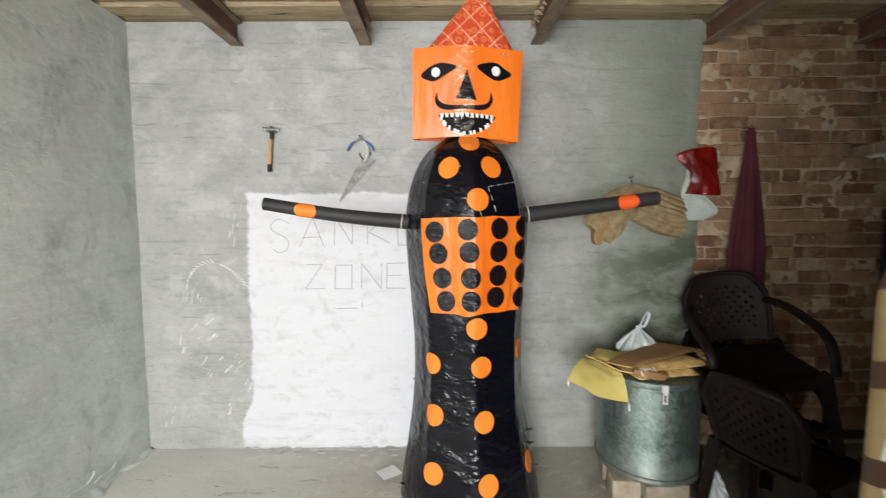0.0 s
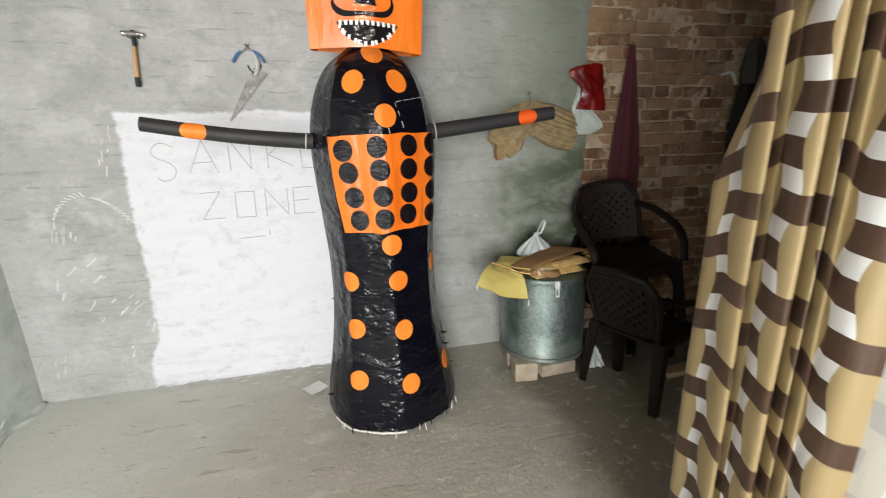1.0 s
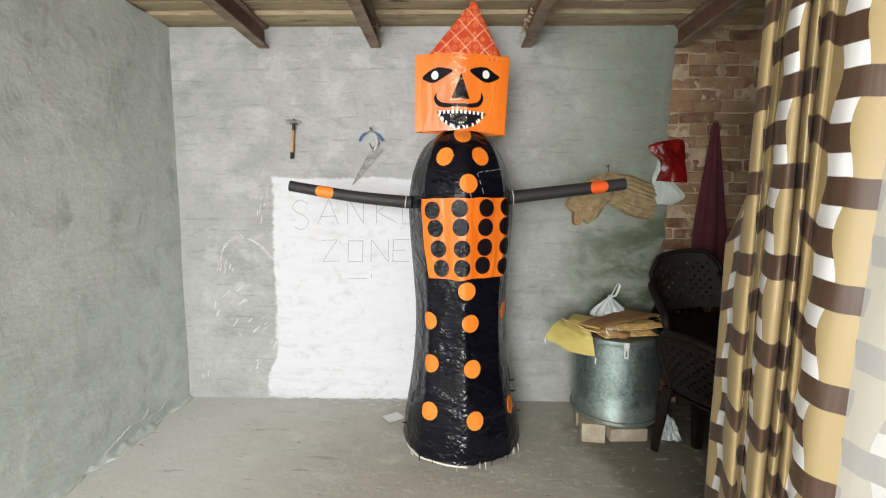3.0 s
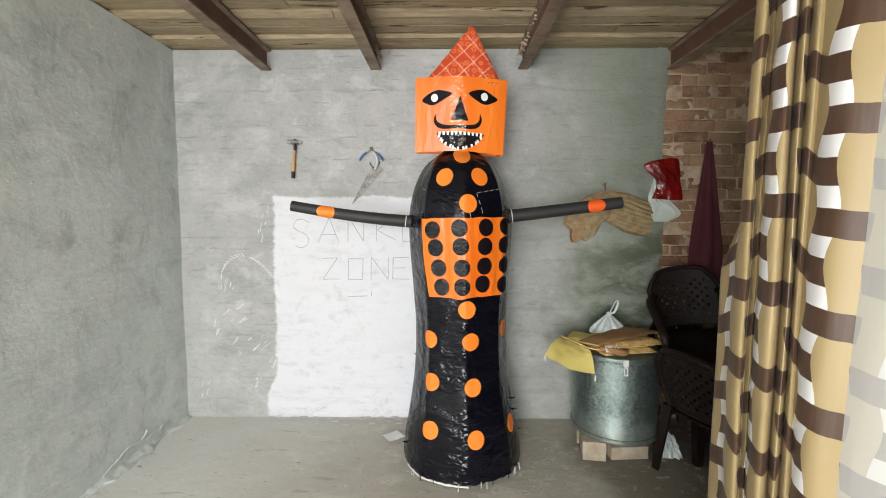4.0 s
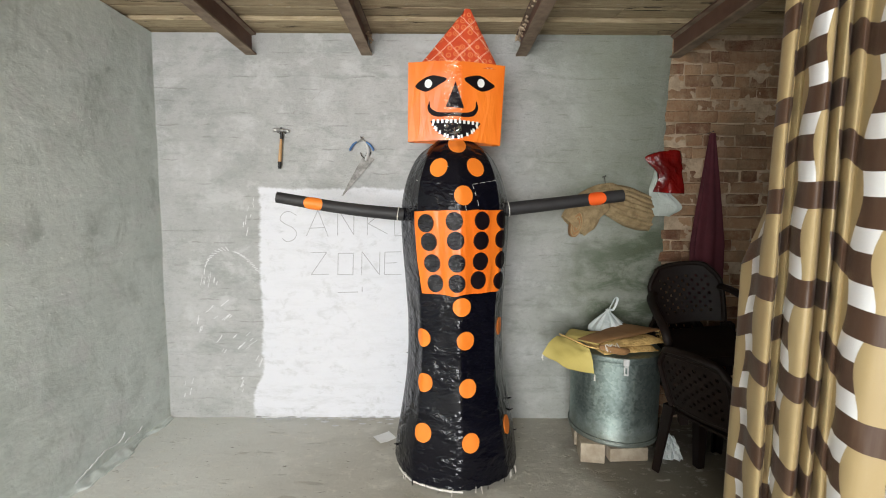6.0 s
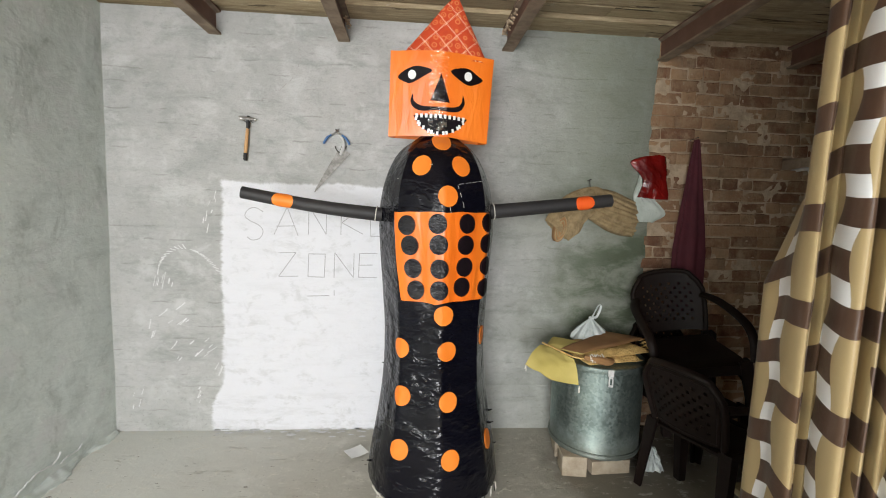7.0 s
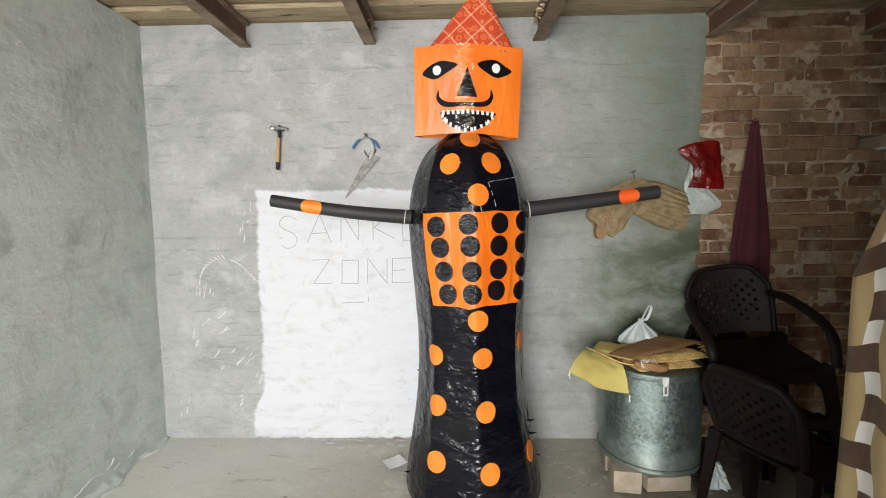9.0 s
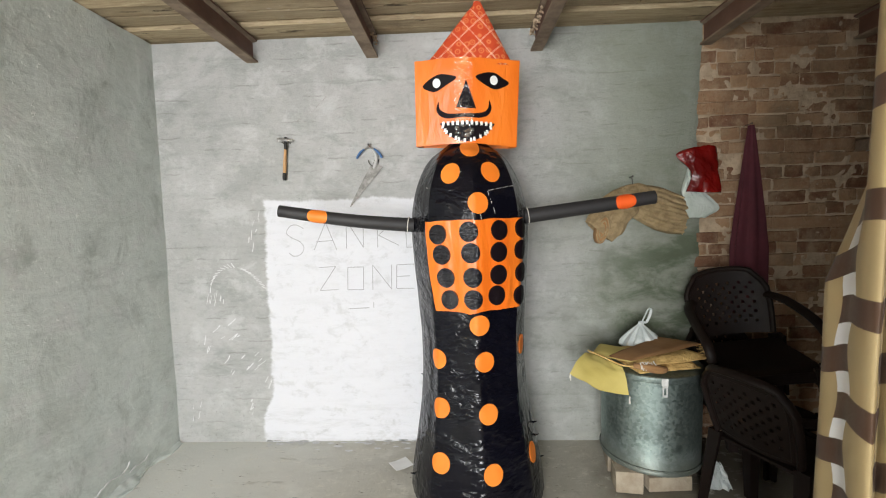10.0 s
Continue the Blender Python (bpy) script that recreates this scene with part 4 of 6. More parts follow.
def effigy():
    FILM, ORANGE, DOT, BLACK, WHITE, HAT, SLEEVE, THREAD, TAPE, DISC, RED_DOT = range(11)
    bm = bmesh.new()
    # body
    n, top = 112, 84
    rows = []
    for j in range(top + 1):
        z = 0.028 + (1.872 - 0.028) * j / top
        row = []
        for k in range(n):
            deg = 360.0 * k / n - 180
            p = skin(deg, z)
            if j == 0:
                p.z = 0.020 + 0.010 * wob(k * 0.5, 0, 5) + 0.010 * wob(k * 1.7, 3, 5)
            row.append(p)
        rows.append(row)
    vs = sheet(bm, rows, True, FILM)
    bm.faces.new(vs[-1]).material_index = FILM
    # pale paper rim and loose ends at the hem
    rim = [[skin(-66 + 1.7 * k, 0.018 + 0.004 * wob(k * 0.4, 1, 1), 0.002) for k in range(42)], [Vector((*skin(-66 + 1.7 * k, 0.016, 0.004).xy, 0.009 + 0.005 * wob(k * 0.7, 3, 2))) for k in range(42)]]
    sheet(bm, rim, False, THREAD)
    r = random.Random(4)
    for k in range(16):
        p = skin(r.uniform(-75, 75), 0.03, 0.006)
        d = Vector((r.uniform(-0.02, 0.02), -r.uniform(0.005, 0.04), 0))
        q = p + d * 0.6
        tube(bm, [p, (p + q) / 2 + Vector((0, 0, 0.006)), (q.x, q.y, 0.004)], 0.0022, 5, 1.0, THREAD if k % 3 else FILM)
    for deg, z in ((-95, 0.62), (88, 0.36), (84, 0.30), (95, 0.14), (-80, 0.1)):
        p = skin(deg, z)
        tube(bm, [p, p + (p - Vector((AX, AY, z))).normalized() * 0.022 + Vector((0, 0, 0.006))], [0.006, 0.002], 5, 1.0, FILM)
    # round orange patches on the body
    for i, (deg, z) in enumerate(((2.6, 1.826), (-22.4, 1.698), (24.5, 1.700), (6.8, 1.551), (5.3, 0.969), (9.9, 0.786), (11.6, 0.531), (12.2, 0.252), (-43.3, 0.785), (-38.9, 0.543), (-35.3, 0.280), (70, 0.822), (63, 0.268))):
        decal(bm, (deg, z), disc(0.050, 0.0505, 26, i), DOT, 0.0032)
    # the front panel, with black rounds
    rows = []
    for j in range(29):
        row = []
        for k in range(61):
            s, t = k / 60, j / 28
            deg = (-46 + 6.5 * (1 - t)) + s * (104 + (t - 1) * 12)
            z = 1.035 + t * 0.436 + 0.006 * wob(s * 7, t * 2, 8) + 0.008 * s - (0.012 * max(0, 1 - abs(s - 0.38) / 0.14) if j == 0 else 0)
            fold = 0.010 + 0.004 * math.sin(s * 19) * (1 - 0.4 * t) + 0.004 * max(0, 1 - abs(s - 0.52) / 0.03) * (1 - 0.3 * t) + 0.003 * wob(s * 14, t * 5, 3)
            row.append(skin(deg, z, fold))
        rows.append(row)
    sheet(bm, rows, False, ORANGE)
    for i, (deg, z) in enumerate(((-31.2, 1.408), (-3.0, 1.419), (25.2, 1.422), (51.0, 1.428), (-28.4, 1.311), (-1.8, 1.320), (24.4, 1.319), (50.0, 1.324), (-25.8, 1.200), (-0.6, 1.204), (24.4, 1.211), (51.5, 1.211), (-23.2, 1.094), (-0.5, 1.098), (22.5, 1.112), (50.5, 1.100))):
        decal(bm, (deg, z), disc(0.0425, 0.0475, 24, i + 40), DISC if i % 4 < 2 else BLACK, 0.0185)
    # threads that hold the panel
    for deg, z, over, dz in ((8, 1.50, 1.5, -0.04), (-16, 1.475, 1.5, -0.03), (47, 1.634, -4, -0.004), (41, 1.629, -6, -0.006), (33, 1.622, -6, -0.005), (24, 1.615, -6, -0.006), (17, 1.606, 0.8, -0.02), (19, 1.570, 1, -0.022), (21.5, 1.528, 1, -0.03), (-12, 1.70, 3, 0.002), (-50, 1.636, 3, -0.004)):
        tube(bm, [skin(deg, z, 0.005), skin(deg + over / 2, z + dz / 2, 0.007), skin(deg + over, z + dz, 0.006)], 0.0011, 5, 1.0, THREAD)
    # arms: rolled tubes tied on at the shoulders
    for sgn, inner, mid, outer, r0, r1, dot in ((-1, (-0.285, 2.50, 1.452), (-0.62, 2.475, 1.492), (-0.985, 2.45, 1.545), 0.0375, 0.031, 0.235), (1, (0.285, 2.51, 1.482), (0.62, 2.52, 1.522), (0.975, 2.525, 1.566), 0.0395, 0.035, 0.20)):
        pts = spline([inner, mid, outer], 9)
        if sgn < 0:
            pts = [p + Vector((0, 0, -0.006 * math.sin(min(1, i / 18) * math.pi))) for i, p in enumerate(pts)]
        m = len(pts) - 1
        radii = [r0 + (r1 - r0) * i / m for i in range(m + 1)]
        vs = tube(bm, pts, radii, 18, 1.0, SLEEVE)
        a, b = Vector(inner), Vector(outer)
        axis = (b - a).normalized()
        c = min(pts, key=lambda p: abs((p - b).length - dot * 0.85))
        side = Vector((0, -1, 0))
        up = axis.cross(side) if sgn < 0 else side.cross(axis)
        rad = r1 + 0.0035
        outl, mid_v, prev = disc(0.052, 0.052, 26, 90 + sgn), None, None
        def on(u, w):
            ang = w / rad
            return c + axis * u + side * (rad * math.cos(ang)) + up * (rad * math.sin(ang))
        mid_v = bm.verts.new(on(0, 0))
        for k in range(1, 6):
            ring = [bm.verts.new(on(u * k / 5, w * k / 5)) for u, w in outl]
            for i in range(len(ring)):
                j = (i + 1) % len(ring)
                f = bm.faces.new((mid_v, ring[i], ring[j])) if prev is None else bm.faces.new((prev[i], ring[i], ring[j], prev[j]))
                f.material_index = DOT if sgn < 0 else RED_DOT
            prev = ring
        for k in range(1):
            q = a + axis * (0.030 + 0.008 * k)
            loop = [q + (r0 + 0.003) * (math.cos(t) * side + math.sin(t) * up) for t in (2 * math.pi * i / 14 for i in range(15))]
            tube(bm, loop, 0.0028, 5, 1.0, THREAD)
    # head: a box of orange sheet, open underneath
    def edge_x(z, s):
        t = (z - 1.84) / 0.42
        return (-0.256 + 0.006 * t) if s < 0 else (0.257 + 0.018 * t)
    rows = []
    for j in range(23):
        row = []
        for k in range(33):
            s = k / 32
            zt = 2.266 - 0.006 * s + 0.004 * wob(s * 5, 0, 1)
            zb = 1.852 - 0.014 * s + 0.010 * math.sin(s * math.pi) + 0.003 * wob(s * 6, 2, 1)
            z = zb + (zt - zb) * j / 22
            x = edge_x(z, -1) + (edge_x(z, 1) - edge_x(z, -1)) * s
            row.append(head_front(x, z))
        x0, x1 = row[0], row[-1]
        back = [(x1.x - 0.004, x1.y + 0.05, x1.z + 0.004), (x1.x - 0.03, x1.y + 0.11, x1.z + 0.012), (x0.x + 0.03, x0.y + 0.11, x0.z + 0.012), (x0.x + 0.004, x0.y + 0.05, x0.z + 0.004)]
        rows.append(row + [Vector(p) for p in back])
    vs = sheet(bm, rows, True, ORANGE)
    bm.faces.new(vs[-1]).material_index = ORANGE
    # pointed cap of printed cloth
    rows = []
    for j in range(15):
        t = j / 14
        row = []
        lx = -0.218 + 0.252 * t
        rx = 0.247 - 0.162 * t
        cy, half_y = 2.465 + 0.03 * t, 0.045 * (1 - t) + 0.010
        for k in range(28):
            a = 2 * math.pi * k / 28
            ex = (lx + rx) / 2 + (rx - lx) / 2 * (math.copysign(abs(math.cos(a)) ** 0.8, math.cos(a)))
            row.append((ex + 0.004 * wob(k * 0.6, t * 3, 5), cy + half_y * math.sin(a) + 0.004 * wob(k, t * 4, 8), 2.235 + t * (0.308 + 0.03 * (ex > 0.05))))
        rows.append(row)
    vs = sheet(bm, rows, True, HAT)
    bm.faces.new(vs[-1]).material_index = HAT
    # cut-outs of the face
    eye_l = [(-0.212, 2.139), (-0.180, 2.170), (-0.130, 2.190), (-0.089, 2.187), (-0.043, 2.170), (-0.089, 2.140), (-0.146, 2.111), (-0.183, 2.118)]
    eye_r = [(0.050, 2.172), (0.100, 2.193), (0.147, 2.193), (0.187, 2.170), (0.219, 2.147), (0.173, 2.121), (0.139, 2.117), (0.100, 2.134)]
    face_patch(bm, closed_curve(eye_l), BLACK, 0.004)
    face_patch(bm, closed_curve(eye_r), BLACK, 0.004)
    for cx, cz in ((-0.142, 2.149), (0.141, 2.157)):
        face_patch(bm, [(cx + 0.020 * math.cos(2 * math.pi * k / 20), cz + 0.022 * math.sin(2 * math.pi * k / 20)) for k in range(20)], WHITE, 0.0075)
    face_patch(bm, [(0.003 + 0.048 * 0.0, 2.158), (-0.022, 2.094), (-0.049, 2.029), (0.0, 2.025), (0.051, 2.022), (0.028, 2.09)], BLACK, 0.004)
    upper = spline([(-0.134, 0, 2.060), (-0.131, 0, 2.030), (-0.108, 0, 2.010), (-0.072, 0, 2.001), (-0.009, 0, 2.000), (0.06, 0, 2.001), (0.095, 0, 2.010), (0.112, 0, 2.030), (0.116, 0, 2.062)], 5)
    lower = spline([(-0.137, 0, 2.060), (-0.147, 0, 2.025), (-0.130, 0, 1.994), (-0.090, 0, 1.979), (-0.009, 0, 1.982), (0.065, 0, 1.978), (0.108, 0, 1.990), (0.128, 0, 2.025), (0.119, 0, 2.062)], 5)
    sheet(bm, [[head_front(p.x, p.z, 0.004) for p in upper], [head_front((p.x + q.x) / 2, (p.z + q.z) / 2, 0.0045) for p, q in zip(upper, lower)], [head_front(p.x, p.z, 0.004) for p in lower]], False, BLACK)
    mouth_t = spline([(-0.130, 0, 1.958), (-0.07, 0, 1.960), (-0.009, 0, 1.961), (0.07, 0, 1.957), (0.142, 0, 1.950)], 6)
    mouth_b = spline([(-0.130, 0, 1.955), (-0.092, 0, 1.900), (-0.009, 0, 1.864), (0.085, 0, 1.888), (0.142, 0, 1.946)], 6)
    sheet(bm, [[head_front(p.x + (q.x - p.x) * t, p.z + (q.z - p.z) * t, 0.004) for p, q in zip(mouth_t, mouth_b)] for t in (0, 0.25, 0.5, 0.75, 1)], False, BLACK)
    for i in range(11):
        s = (i + 0.6) / 11.3
        x = -0.128 + 0.268 * s
        z = 1.960 - 0.008 * max(0, s - 0.5) * 2
        face_patch(bm, [(x - 0.007, z + 0.004), (x + 0.007, z + 0.004), (x + 0.006, z - 0.015), (x - 0.006, z - 0.015)], WHITE, 0.0075)
    for i in range(13):
        p = mouth_b[min(len(mouth_b) - 1, 2 + round(i * (len(mouth_b) - 5) / 12))]
        lean = (p.x + 0.0) * 0.35
        face_patch(bm, [(p.x - 0.006, p.z - 0.004), (p.x + 0.006, p.z - 0.004), (p.x + 0.006 - lean * 0.1, p.z + 0.014), (p.x - 0.006 - lean * 0.1, p.z + 0.014)], WHITE, 0.0075)
    sheet(bm, [[head_front(-0.056 + 0.092 * k / 8 + 0.004 * wob(j * 0.5, k * 0.1, 2), 1.856 + 0.405 * j / 24, 0.0105 + 0.002 * wob(k * 0.9, j * 0.7, 4)) for k in range(9)] for j in range(25)], False, TAPE)
    bmesh.ops.recalc_face_normals(bm, faces=bm.faces)
    me = mesh_of("effigy", bm, [M["film"], M["orange"], M["dot"], M["black_paper"], M["white_paper"], M["hat"], M["sleeve"], M["thread"], M["tape"], M["disc"], M["red_dot"]])
    ob = new("effigy", me)
    return tagged(ob, "tall black plastic-film effigy with orange paper dots and box head", "effigy")


effigy()

# ---- the curtain ----
# plan of the gathered cloth: x, y at chest height, and metres along the cloth
FOLDS = [(0.745, 1.190, 0.0), (0.716, 1.178, 0.015), (0.704, 1.158, 0.032), (0.700, 1.136, 0.054), (0.699, 1.114, 0.081), (0.694, 1.092, 0.112), (0.680, 1.062, 0.140), (0.671, 1.034, 0.163), (0.668, 1.013, 0.18), (0.674, 1.006, 0.195), (0.694, 1.027, 0.206), (0.690, 1.016, 0.222), (0.684, 1.001, 0.24), (0.682, 0.991, 0.262), (0.690, 0.996, 0.272), (0.674, 0.971, 0.283), (0.662, 0.942, 0.3075), (0.658, 0.915, 0.335), (0.666, 0.908, 0.356), (0.684, 0.923, 0.37), (0.700, 0.939, 0.379), (0.690, 0.923, 0.386), (0.676, 0.896, 0.394), (0.676, 0.886, 0.402), (0.690, 0.896, 0.41), (0.702, 0.907, 0.416), (0.690, 0.888, 0.424), (0.678, 0.866, 0.436), (0.680, 0.860, 0.45), (0.692, 0.868, 0.46), (0.686, 0.854, 0.47), (0.680, 0.838, 0.49), (0.676, 0.811, 0.5125), (0.682, 0.789, 0.539), (0.696, 0.772, 0.572), (0.712, 0.759, 0.606)]
FLAP = [(0.712, 0.759, 0.606), (0.718, 0.742, 0.645), (0.732, 0.714, 0.695), (0.752, 0.690, 0.735)]


def cloth(ctrl, low, high, mat, name, label):
    """A hanging cloth whose plan is a folded line; it leans as it is drawn aside, and its folds open downwards."""
    line = []
    for a, b in zip(ctrl, ctrl[1:]):
        line += [Vector(a).lerp(Vector(b), k / 3) for k in range(3)]
    line.append(Vector(ctrl[-1]))
    for _ in range(2):
        line = [line[0]] + [(a + 2 * b + c) / 4 for a, b, c in zip(line, line[1:], line[2:])] + [line[-1]]
    bm = bmesh.new()
    uv = bm.loops.layers.uv.new("UVMap")
    n = 70
    grid = []
    for j in range(n + 1):
        z = low + (high - low) * j / n
        lean = 0.028 * max(0.0, z - 1.57) + 0.006 * min(0.0, z - 1.57)
        k = max(0.75, min(1.25, 1.0 - 0.08 * (z - 1.57)))
        row = []
        for p in line:
            u = p.z
            u -= (z - 1.57) * (0.07 * math.exp(-((p.z - 0.325) / 0.055) ** 2) + 0.045 * max(0.0, min(1.0, (p.z - 0.425) / 0.05, (0.606 - p.z) / 0.085)))
            mean = 0.69 + 0.04 * max(0, (0.86 - p.y) / 0.15)
            x = mean + (p.x - mean) * k + lean + 0.004 * wob(u * 14, z * 2.3, 1)
            y = p.y + 0.005 * wob(u * 9, z * 1.7, 6) + 0.015 * (1.12 - z) * max(0.0, 1 - p.z / 0.13) + 0.03 * (1.57 - z) * max(0.0, min(1.0, (p.z - 0.47) / 0.13))
            x += 0.16 * max(0.0, min(1.0, (z - 1.33) / 0.35)) * max(0.0, 1 - p.z / 0.15)
            v = z + 0.1 * (u - 0.45) - 0.008 + 0.025 * max(0.0, min(1.0, (p.z - 0.43) / 0.05)) + 0.42 * max(0.0, 0.27 - u) + 0.004 * wob(u * 20, z * 2, 9)
            v += (0.006 + 0.055 * max(0.0, z - 1.45)) * math.exp(-((p.z - 0.315) / 0.075) ** 2)
            v -= (0.032 + 0.034 * (1.1 - z)) * max(0.0, min(1.0, (0.19 - p.z) / 0.06))
            row.append((bm.verts.new((x, y, z)), u, v))
        grid.append(row)
    for j in range(n):
        for i in range(len(line) - 1):
            quad = (grid[j][i], grid[j][i + 1], grid[j + 1][i + 1], grid[j + 1][i])
            f = bm.faces.new([q[0] for q in quad])
            for loop, q in zip(f.loops, quad):
                loop[uv].uv = (q[1], q[2])
    return part(name, bm, mat, None, label)


curtain = thing("curtain", (0.70, 0.95, 0.0), "gathered satin curtain printed with tan, brown and white bands", "curtain")
for ob in (cloth(FOLDS, 0.015, HIGH, M["curtain"], "drape", "tan satin drape with brown and white print"), cloth(FLAP, 0.015, HIGH, M["curtain_pale"], "pale_edge", "pale edge strip with the same print")):
    ob.parent = curtain
    ob.matrix_parent_inverse = curtain.matrix_basis.inverted()


def wpart(name, bm, mats, parent, label="", smooth=True):
    """A part whose mesh is given in the room's own metres."""
    ob = part(name, bm, mats, parent, label, smooth)
    ob.matrix_parent_inverse = parent.matrix_basis.inverted()
    return ob


# ---- grain bin on bricks, with what lies on it ----
BX, BY, BR, B0, B1 = 1.020, 2.660, 0.260, 0.118, 0.640
bin_ = thing("grain_bin", (BX, BY, B0), "round galvanised sheet-metal grain bin standing on bricks", "bin")
bm = bmesh.new()
spin(bm, [(0.0, B0 + 0.012), (BR - 0.012, B0 + 0.012), (BR - 0.006, B0), (BR + 0.003, B0), (BR + 0.005, B0 + 0.006), (BR + 0.003, B0 + 0.014), (BR - 0.001, B0 + 0.02), (BR, B0 + 0.2), (BR + 0.001, B0 + 0.36), (BR, B1 - 0.03), (BR + 0.002, B1 - 0.012), (BR - 0.004, B1 - 0.004), (BR - 0.02, B1 - 0.004)], 72, (BX, BY))
wpart("body", bm, M["zinc"], bin_)
bm = bmesh.new()
spin(bm, [(BR + 0.006, B1 - 0.028), (BR + 0.008, B1 - 0.022), (BR + 0.008, B1 + 0.001), (BR + 0.003, B1 + 0.006), (BR - 0.03, B1 + 0.009), (0.0, B1 + 0.014)], 72, (BX, BY))
wpart("lid", bm, M["zinc"], bin_, "flat metal lid with a turned rim")
bm = bmesh.new()
tube(bm, [(BX + (BR + 0.006) * math.cos(a), BY + (BR + 0.006) * math.sin(a), B0 + 0.028) for a in (2 * math.pi * k / 48 for k in range(49))], 0.004, 6)
wpart("bottom_bead", bm, M["zinc"], bin_)
latch_at = Matrix.Translation((BX, BY, 0)) @ pose(0, 0, 0, 0, 0, -9) @ Matrix.Translation((0, -BR - 0.011, 0))
bm = bmesh.new()
box(bm, (-0.016, -0.003, B1 - 0.035), (0.016, 0.002, B1 + 0.004), 0.002, 1, latch_at)
box(bm, (-0.013, -0.006, B1 - 0.085), (-0.005, -0.001, B1 - 0.035), 0.002, 1, latch_at)
box(bm, (0.005, -0.006, B1 - 0.085), (0.013, -0.001, B1 - 0.035), 0.002, 1, latch_at)
box(bm, (-0.013, -0.006, B1 - 0.092), (0.013, -0.001, B1 - 0.080), 0.002, 1, latch_at)
box(bm, (-0.013, -0.006, B1 - 0.045), (0.013, -0.001, B1 - 0.033), 0.002, 1, latch_at)
wpart("hasp", bm, M["grip"], bin_, "bright steel hasp with a slot")


def loose_brick(x, y, turn, size=(0.22, 0.105, 0.086)):
    bm = bmesh.new()
    box(bm, (-size[0] / 2, -size[1] / 2, 0), (size[0] / 2, size[1] / 2, size[2]), 0.006, 2)
    bmesh.ops.subdivide_edges(bm, edges=bm.edges[:], cuts=1)
    for v in bm.verts:
        v.co += Vector((wob(*v.co, s=30), wob(v.co.y, v.co.x, v.co.z + x, s=30), 0.4 * wob(v.co.z, v.co.x + y, 2, s=30))) * 0.004 * (1 if v.co.z > 0.01 else 0)
    ob = part("brick", bm, M["loose_brick"])
    ob.matrix_basis = pose(x, y, 0.0, 0, 0, turn)
    return tagged(ob, "dusty pale brick lying under the grain bin", "brick", "bricks under the bin")


loose_brick(0.834, 2.508, -8, (0.138, 0.13, 0.118))
loose_brick(1.045, 2.515, 3, (0.232, 0.11, 0.080))
loose_brick(0.855, 2.74, 78, (0.225, 0.11, 0.118))
loose_brick(1.17, 2.74, -50, (0.225, 0.11, 0.118))

TOP = B1 + 0.014
# folded sacking and card on the lid
bm = bmesh.new()
def pad(bm, corners, z0, thick, sag, mat=0, n=14):
    """A soft slab over four plan corners."""
    a, b, c, d = [Vector((*p, 0)) if len(p) == 2 else Vector(p) for p in corners]
    rows_t, rows_b = [], []
    for j in range(n + 1):
        t = j / n
        rt, rb = [], []
        for i in range(n + 1):
            s = i / n
            p = (a * (1 - s) + b * s) * (1 - t) + (d * (1 - s) + c * s) * t
            edge = min(s, 1 - s, t, 1 - t)
            h = z0 + p.z + sag * wob(p.x * 6, p.y * 6, z0 * 9)
            th = thick * min(1, (edge * 8) ** 0.5 if edge > 0 else 0.12)
            rt.append(Vector((p.x, p.y, h + th)))
            rb.append(Vector((p.x, p.y, h)))
        rows_t.append(rt)
        rows_b.append(rb)
    vt, vb = sheet(bm, rows_t, False, mat), sheet(bm, rows_b, False, mat)
    ring = lambda v: [v[0][i] for i in range(n)] + [v[j][n] for j in range(n)] + [v[n][n - i] for i in range(n)] + [v[n - j][0] for j in range(n)]
    rt, rb = ring(vt), ring(vb)
    for i in range(len(rt)):
        j = (i + 1) % len(rt)
        bm.faces.new((rt[i], rb[i], rb[j], rt[j])).material_index = mat
    bmesh.ops.recalc_face_normals(bm, faces=bm.faces)


sacks = thing("folded_sacking", (BX, BY, TOP), "stack of folded tan sacking and brown card on the bin's lid", "sacking")
for name, m, thick, sag, corners in (
        ("sack", "card_pale", 0.032, 0.004, [(0.87, 2.430, 0.002), (1.20, 2.475, 0.012), (1.15, 2.80, 0.008), (0.81, 2.75, 0.002)]),
        ("sack", "card_pale", 0.030, 0.006, [(0.85, 2.426, 0.034), (1.25, 2.480, 0.062), (1.15, 2.80, 0.048), (0.79, 2.73, 0.034)]),
        ("card_sheet", "card", 0.009, 0.006, [(0.83, 2.440, 0.068), (1.275, 2.590, 0.104), (1.11, 2.77, 0.100), (0.735, 2.52, 0.068)])):
    bm = bmesh.new()
    pad(bm, corners, TOP, thick, sag)
    for v in bm.verts:
        v.co.z += 0.004 * wob(v.co.x * 30, v.co.y * 30, 4) if name == "sack" and v.co.z > TOP + 0.02 else 0.0
        v.co.y -= 0.006 * wob(v.co.x * 40, v.co.z * 60, 9) if name == "sack" else 0.0
    wpart(name, bm, M[m], sacks)
bm = bmesh.new()
tube(bm, spline([(0.835, 2.428, TOP + 0.050), (0.90, 2.418, TOP + 0.040), (0.965, 2.412, TOP + 0.028), (1.0, 2.425, TOP + 0.03)], 6), [0.012 + 0.010 * math.sin(k / 18 * 3.1) for k in range(19)], 9)
wpart("rolled_hem", bm, M["card"], sacks)
bm = bmesh.new()
